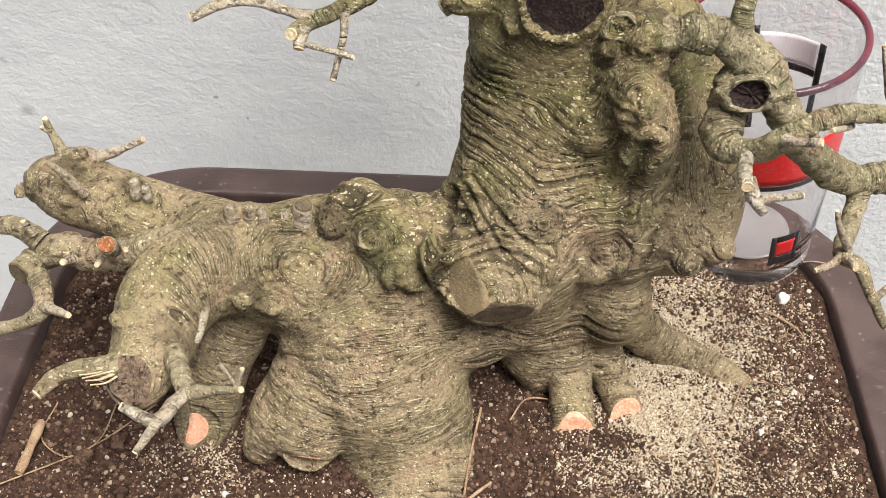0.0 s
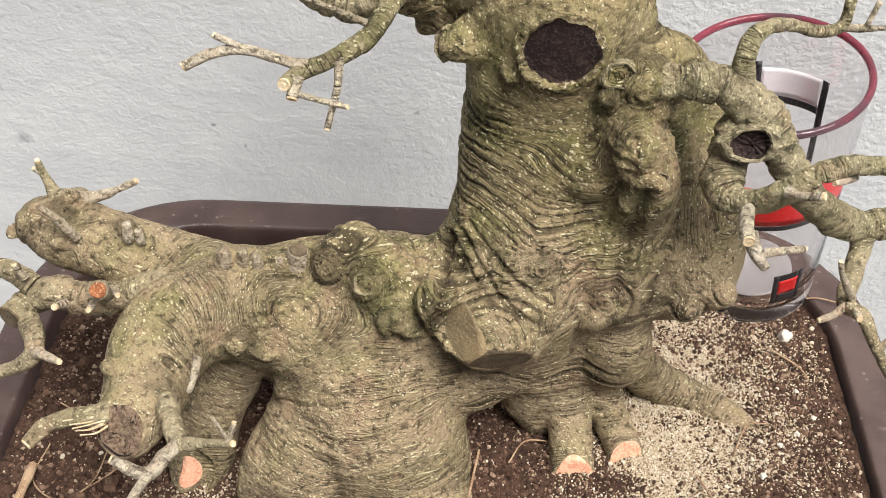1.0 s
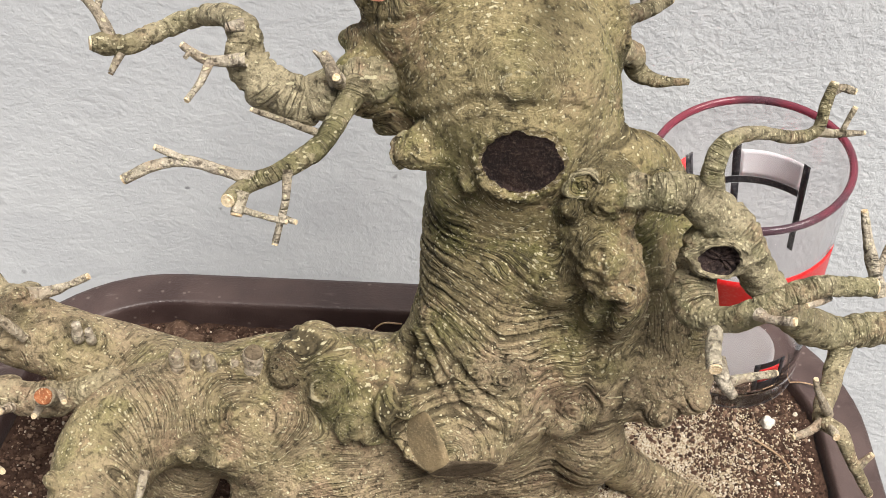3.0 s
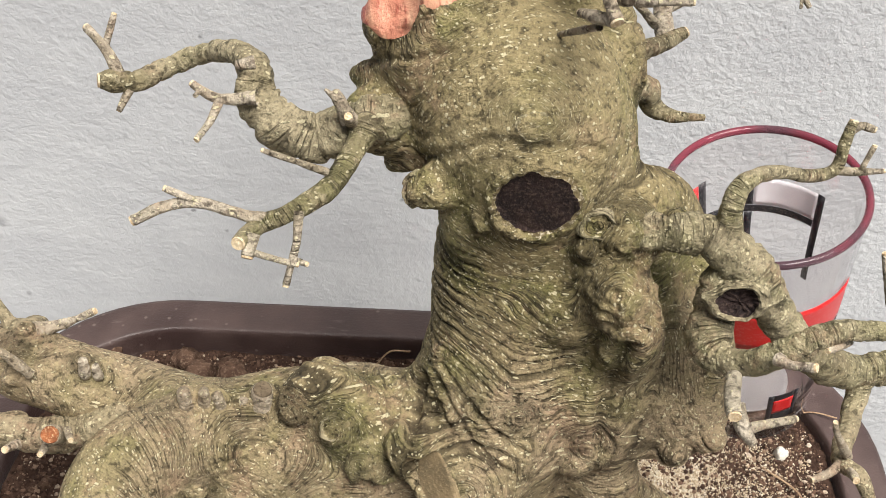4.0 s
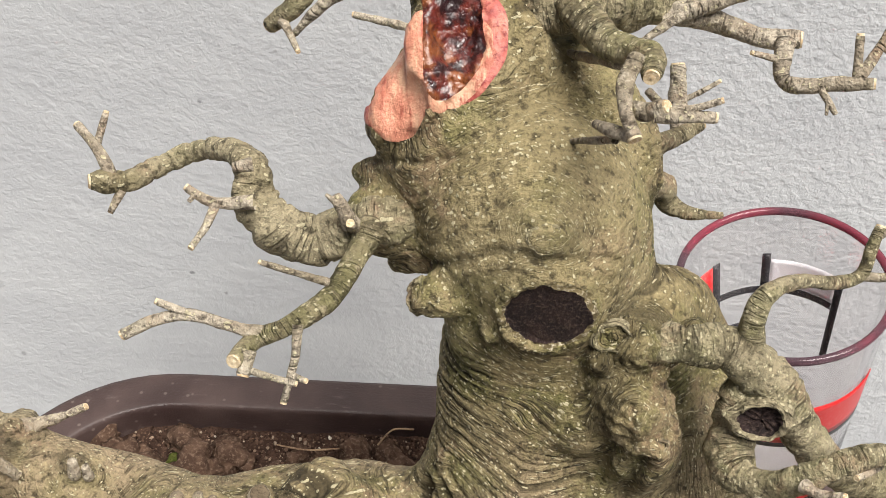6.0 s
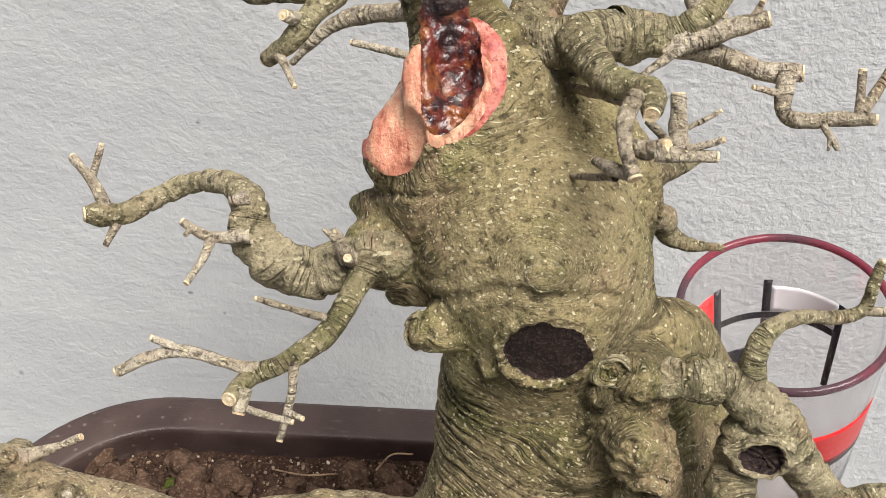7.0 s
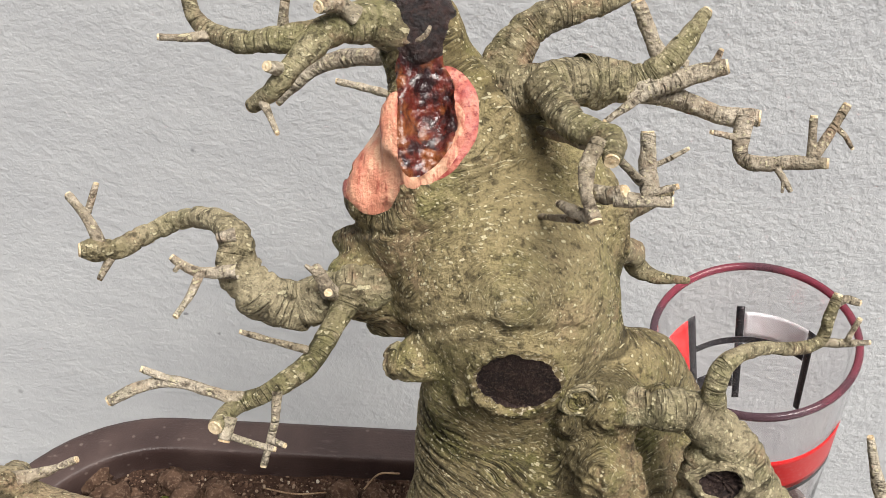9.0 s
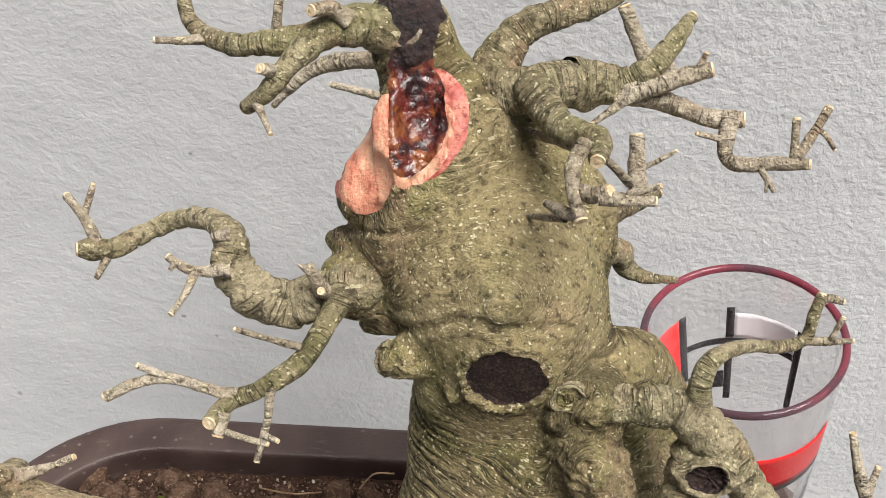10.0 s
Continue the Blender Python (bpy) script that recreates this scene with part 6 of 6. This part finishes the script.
c7 = np.c_[rng.normal(0.135, 0.022, 9000), rng.normal(0.448, 0.016, 9000)]
c3 = np.c_[rng.normal(-0.062, 0.016, 2400), rng.normal(0.360, 0.012, 2400)]
c4 = np.c_[rng.normal(-0.015, 0.02, 1200), rng.normal(0.335, 0.008, 1200)]
c6 = np.c_[rng.uniform(0.085, 0.215, 17000), rng.uniform(0.345, 0.480, 17000)]
c5 = np.c_[rng.normal(0.150, 0.018, 9000), rng.normal(0.455, 0.014, 9000)]
xy = np.vstack([c, c2, c3, c4, c5, c6, c7])
thin = pnoise(np.c_[xy * 60, np.zeros(len(xy))], 95) + 0.9 * rng.rand(len(xy)) > 0.30
ok = (xy[:, 0] > SX0 + 0.004) & (xy[:, 0] < SX1 - 0.004) & (xy[:, 1] > 0.29) & (xy[:, 1] < SY1 - 0.004)
xy = xy[thin & ok]
scatter("pale_sand", xy, 0.00020 + 0.00038 * rng.rand(len(xy)) ** 2, SAND, "pale coarse sand strewn over the soil", 12, 0.4)


def lump(name, x, y, r, mat, label, category, seed, group="", squash=0.75):
    bm = bmesh.new()
    bmesh.ops.create_icosphere(bm, subdivisions=3, radius=1.0)
    v = np.array([q.co[:] for q in bm.verts])
    k = 1 + 0.55 * octaves(v * 1.1 + seed * 3.7, 3, seed) - 0.25 * np.abs(octaves(v * 2.6 + seed, 2, seed + 3))
    v = v * k[:, None] * (1, 0.9, squash) * r
    for q, co in zip(bm.verts, v):
        q.co = co
    ob = thing(name, bm_mesh(name, bm, mat), label, category, group)
    ob.location = (x, y, float(soil_height(np.array([x]), np.array([y]))[0]) + r * squash * 0.55)
    ob.rotation_euler = (0, 0, seed * 1.3)
    return ob


for k in range(46):
    x, y = rng.uniform(-0.135, 0.03), rng.uniform(0.462, 0.515)
    lump("soil_clod", x, y, 0.0036 + 0.0058 * rng.rand() ** 1.7, CLOD, "crumbly reddish-brown clod of dry soil", "soil clod", 100 + k, "clods at the back of the pot")
for k in range(34):
    x, y = rng.uniform(-0.145, -0.085), rng.uniform(0.33, 0.46)
    lump("soil_clod", x, y, 0.0018 + 0.0032 * rng.rand() ** 2, CLOD if k % 3 else EARTH, "dark crumbly clod of damp soil", "soil clod", 200 + k, "clods beside the trunk")
for x, y, r, seed in ((-0.118, 0.497, 0.0058, 301), (-0.105, 0.489, 0.0075, 302), (-0.083, 0.495, 0.0082, 303), (-0.066, 0.500, 0.0060, 304)):
    lump("soil_clod", x, y, 1.5 * r, CLOD, "large rounded brown clod of dry soil", "soil clod", seed, "clods at the back of the pot")
for x, y, r, seed in ((0.2005, 0.4665, 0.0032, 401), (0.195, 0.407, 0.0021, 402), (0.199, 0.432, 0.0018, 403), (0.186, 0.400, 0.0020, 404), (0.205, 0.418, 0.0018, 405),
                      (0.178, 0.402, 0.0016, 406), (0.176, 0.384, 0.0022, 407), (-0.055, 0.342, 0.0022, 408), (0.045, 0.336, 0.0030, 409), (0.083, 0.392, 0.0017, 410), (-0.030, 0.330, 0.0028, 411)):
    lump("pebble", x, y, r if r > 0.003 else 0.7 * r, PERLITE, "small white porous pebble on the soil", "pebble", seed, "white pebbles", 0.9)
for x, y, r, seed in ((-0.092, 0.497, 0.006, 501), (-0.087, 0.505, 0.0045, 502)):
    lump("moss_tuft", x, y, r, MOSS, "small green tuft of moss between clods", "moss", seed, squash=0.4)


def fibre(pts, r, label="thin dry root fibre lying on the soil"):
    nodes = []
    for x, y, lift in pts:
        nodes.append((x, y, float(soil_height(np.array([x]), np.array([y]))[0]) + lift + r, r))
    v, f, ss, ring, end = tube(spline(nodes, 0.0015), 6, 0.25, int(1e4 * abs(pts[0][0])) + 3)
    thing("root_fibre", np_mesh("root_fibre", v, f, FIBRE), label, "root", "dry root fibres")


fibre([(-0.152, 0.338, 0.002), (-0.118, 0.362, 0.001), (-0.094, 0.385, 0.002)], 0.0004)
fibre([(-0.138, 0.383, 0.004), (-0.140, 0.365, 0.002), (-0.125, 0.355, 0.003), (-0.114, 0.365, 0.003), (-0.112, 0.385, 0.002)], 0.00035)
fibre([(-0.138, 0.402, 0.008), (-0.115, 0.392, 0.006), (-0.095, 0.397, 0.004)], 0.0004)
fibre([(0.046, 0.345, 0.002), (0.048, 0.363, 0.003), (0.052, 0.388, 0.002)], 0.0006)
fibre([(0.052, 0.333, 0.003), (0.064, 0.338, 0.004), (0.078, 0.336, 0.002)], 0.0005)
fibre([(0.046, 0.34, 0.003), (0.053, 0.346, 0.004), (0.057, 0.35, 0.003)], 0.0008)
fibre([(0.146, 0.380, 0.003), (0.153, 0.362, 0.005), (0.148, 0.348, 0.004)], 0.0005)
fibre([(0.065, 0.383, 0.002), (0.072, 0.392, 0.004), (0.085, 0.394, 0.002)], 0.0004)
fibre([(0.190, 0.458, 0.002), (0.202, 0.446, 0.003), (0.206, 0.438, 0.002)], 0.0005)
fibre([(0.200, 0.486, 0.003), (0.216, 0.487, 0.007), (0.228, 0.483, 0.009)], 0.0004)
fibre([(-0.045, 0.510, 0.006), (-0.028, 0.503, 0.008), (-0.010, 0.508, 0.005)], 0.0005)
fibre([(0.005, 0.510, 0.006), (0.012, 0.516, 0.010), (0.022, 0.519, 0.008)], 0.0005)
fibre([(0.165, 0.395, 0.002), (0.172, 0.408, 0.004), (0.183, 0.411, 0.002)], 0.0004)
fibre([(-0.142, 0.344, 0.003), (-0.140, 0.360, 0.006), (-0.1405, 0.370, 0.004)], 0.0022, "short splintered bit of brown root")

# ---- drinking glass ----
glass = tagged(new("drinking_glass"), "clear tapered drinking glass printed with red panels and black lines", "glass")
BASE, TOP = Vector((0.1876, 0.5018, 0.0858)), Vector((0.1687, 0.4938, 0.2202))
axis = (TOP - BASE).normalized()
GH = (TOP - BASE).length
glass.matrix_world = Matrix.Translation(BASE) @ axis.to_track_quat("Z", "Y").to_matrix().to_4x4()
bpy.context.view_layer.update()
gu = Vector((1, 0, 0)) - axis * axis.x
GTURN = math.degrees(math.atan2(*(glass.matrix_world.to_3x3().inverted() @ gu).yx))


def g_r(h):
    return 0.0302 + 0.0102 * h / GH


def lathe(name, profile, mat, n=96):
    verts, faces = [], []
    for r, z in profile:
        verts += [(r * math.cos(2 * math.pi * k / n), r * math.sin(2 * math.pi * k / n), z) for k in range(n)]
    for k in range(len(profile) - 1):
        faces += [(k * n + j, k * n + (j + 1) % n, (k + 1) * n + (j + 1) % n, (k + 1) * n + j) for j in range(n)]
    verts += [(0, 0, profile[0][1]), (0, 0, profile[-1][1])]
    faces += [(j, len(verts) - 2, (j + 1) % n) for j in range(n)]
    o = (len(profile) - 1) * n
    faces += [(o + (j + 1) % n, len(verts) - 1, o + j) for j in range(n)]
    me = bpy.data.meshes.new(name)
    me.from_pydata(verts, [], [f[::-1] for f in faces])
    me.polygons.foreach_set("use_smooth", np.full(len(faces), True))
    me.materials.append(mat)
    bm = bmesh.new()
    bm.from_mesh(me)
    bmesh.ops.recalc_face_normals(bm, faces=bm.faces)
    bm.to_mesh(me)
    bm.free()
    return me


tw = 0.0017
vessel = part("vessel", lathe("vessel", [(0.004, 0.0016), (0.022, 0.0012), (0.0262, 0.0), (0.0282, 0.0008), (g_r(0.004), 0.004), (g_r(0.03), 0.03), (g_r(0.07), 0.07), (g_r(0.11), 0.11),
    (g_r(GH - 0.0045), GH - 0.0045), (g_r(GH - 0.0030), GH - 0.0030), (g_r(GH - 0.0018), GH - 0.0018), (g_r(GH) - 0.0003, GH - 0.0012), (g_r(GH) - 0.5 * tw, GH - 0.0010), (g_r(GH) - tw + 0.0003, GH - 0.0012),
    (g_r(GH - 0.0018) - tw, GH - 0.0018), (g_r(GH - 0.0030) - tw, GH - 0.0030), (g_r(GH - 0.0045) - tw, GH - 0.0045),
    (g_r(0.11) - tw, 0.11), (g_r(0.07) - tw, 0.07), (g_r(0.03) - tw, 0.03), (g_r(0.014) - tw - 0.0008, 0.014), (g_r(0.011) - tw - 0.004, 0.0105), (0.012, 0.0092), (0.002, 0.009)], GLASS), glass, "clear glass with a thick base")
vessel.visible_shadow = False
# disc added inside the bottom to stand for the reflected wall
part("base", lathe("base", [(0.001, 0.0098), (0.0180, 0.0100), (0.0205, 0.0110), (0.0205, 0.0114), (0.0178, 0.0106), (0.001, 0.0104)], BASE_REFLECTION), glass, "added grey disc for the wall's reflection in the glass bottom")
# rim ring, its colour standing for the red print reflected in clear glass
ring = []
for k in range(13):
    a = 2 * math.pi * k / 12
    ring.append((g_r(GH) - 0.5 * tw + 0.0016 * math.cos(a), GH - 0.0014 + 0.0018 * math.sin(a)))
n, lip_verts = 128, []
for r, z in ring[:12]:
    lip_verts += [(r * math.cos(2 * math.pi * k / n), r * math.sin(2 * math.pi * k / n), z) for k in range(n)]
lip_faces = [(k * n + j, k * n + (j + 1) % n, (k + 1) % 12 * n + (j + 1) % n, (k + 1) % 12 * n + j) for k in range(12) for j in range(n)]
lip = part("rim", np_mesh("rim", lip_verts, lip_faces, RIM_GLASS), glass, "rounded glass rim with the red print's reflection painted in")
lip.visible_shadow = False


def printed(name, a0, a1, h0, h1, mat, label, skew=0.0):
    """A patch of print on the outside of the glass, from angle a0 to a1 and height h0 to h1."""
    n = max(2, int(abs(a1 - a0) / 2.5))
    m = 6
    verts, faces = [], []
    for out in (0.00006, 0.00016):
        for i in range(n + 1):
            for j in range(m + 1):
                h = h0 + (h1 - h0) * j / m
                a = radians(a0 + (a1 - a0) * i / n + skew * j / m + GTURN)
                verts.append(((g_r(h) + out) * math.cos(a), (g_r(h) + out) * math.sin(a), h))
    s = (n + 1) * (m + 1)
    for i in range(n):
        for j in range(m):
            q = (i * (m + 1) + j, (i + 1) * (m + 1) + j, (i + 1) * (m + 1) + j + 1, i * (m + 1) + j + 1)
            faces += [q[::-1], tuple(k + s for k in q)]
    rim = [(i, 0) for i in range(n)] + [(n, j) for j in range(m)] + [(i, m) for i in range(n, 0, -1)] + [(0, j) for j in range(m, 0, -1)]
    ids = [i * (m + 1) + j for i, j in rim]
    faces += [(p, q, q + s, p + s) for p, q in zip(ids, ids[1:] + ids[:1])]
    me = bpy.data.meshes.new(name)
    me.from_pydata(verts, [], faces)
    me.polygons.foreach_set("use_smooth", np.full(len(faces), True))
    me.materials.append(mat)
    part(name, me, glass, label)


for a0, a1, h0, h1, mat, label in (
        (125.7, 152, 0.070, 0.1112, RED, "red printed panel"), (119.5, 125.5, 0.070, 0.1120, BLACK, "black printed line"),
        (85.0, 90.5, 0.0925, 0.1110, BLACK, "black printed line"), (85.0, 90.5, 0.052, 0.0883, BLACK, "black printed line"), (36.0, 41.5, 0.058, 0.1080, BLACK, "black printed line"),
        (41.7, 119.3, 0.0885, 0.0923, BLACK, "black printed line"), (41.7, 84.8, 0.0925, 0.1075, WHITE, "white printed panel"),
        (90.7, 119.3, 0.060, 0.0710, BLACK, "black printed block"),
        (-128, -30, 0.0787, 0.1030, RED, "red printed panel"), (-128, -30, 0.0755, 0.0785, BLACK, "black printed line"),
        (-180, -150, 0.060, 0.1045, RED, "red printed panel"), (-149.8, -146, 0.060, 0.107, BLACK, "black printed line"),
        (-83.0, -78.5, 0.0195, 0.0410, BLACK, "black printed square"), (-61.5, -57.5, 0.0195, 0.0410, BLACK, "black printed square"),
        (-78.4, -61.6, 0.0365, 0.0410, BLACK, "black printed square"), (-78.4, -61.6, 0.0195, 0.0256, BLACK, "black printed square"),
        (-78.4, -61.6, 0.0258, 0.0363, RED, "small red printed square")):
    printed("print_patch", a0, a1, h0, h1, mat, label)
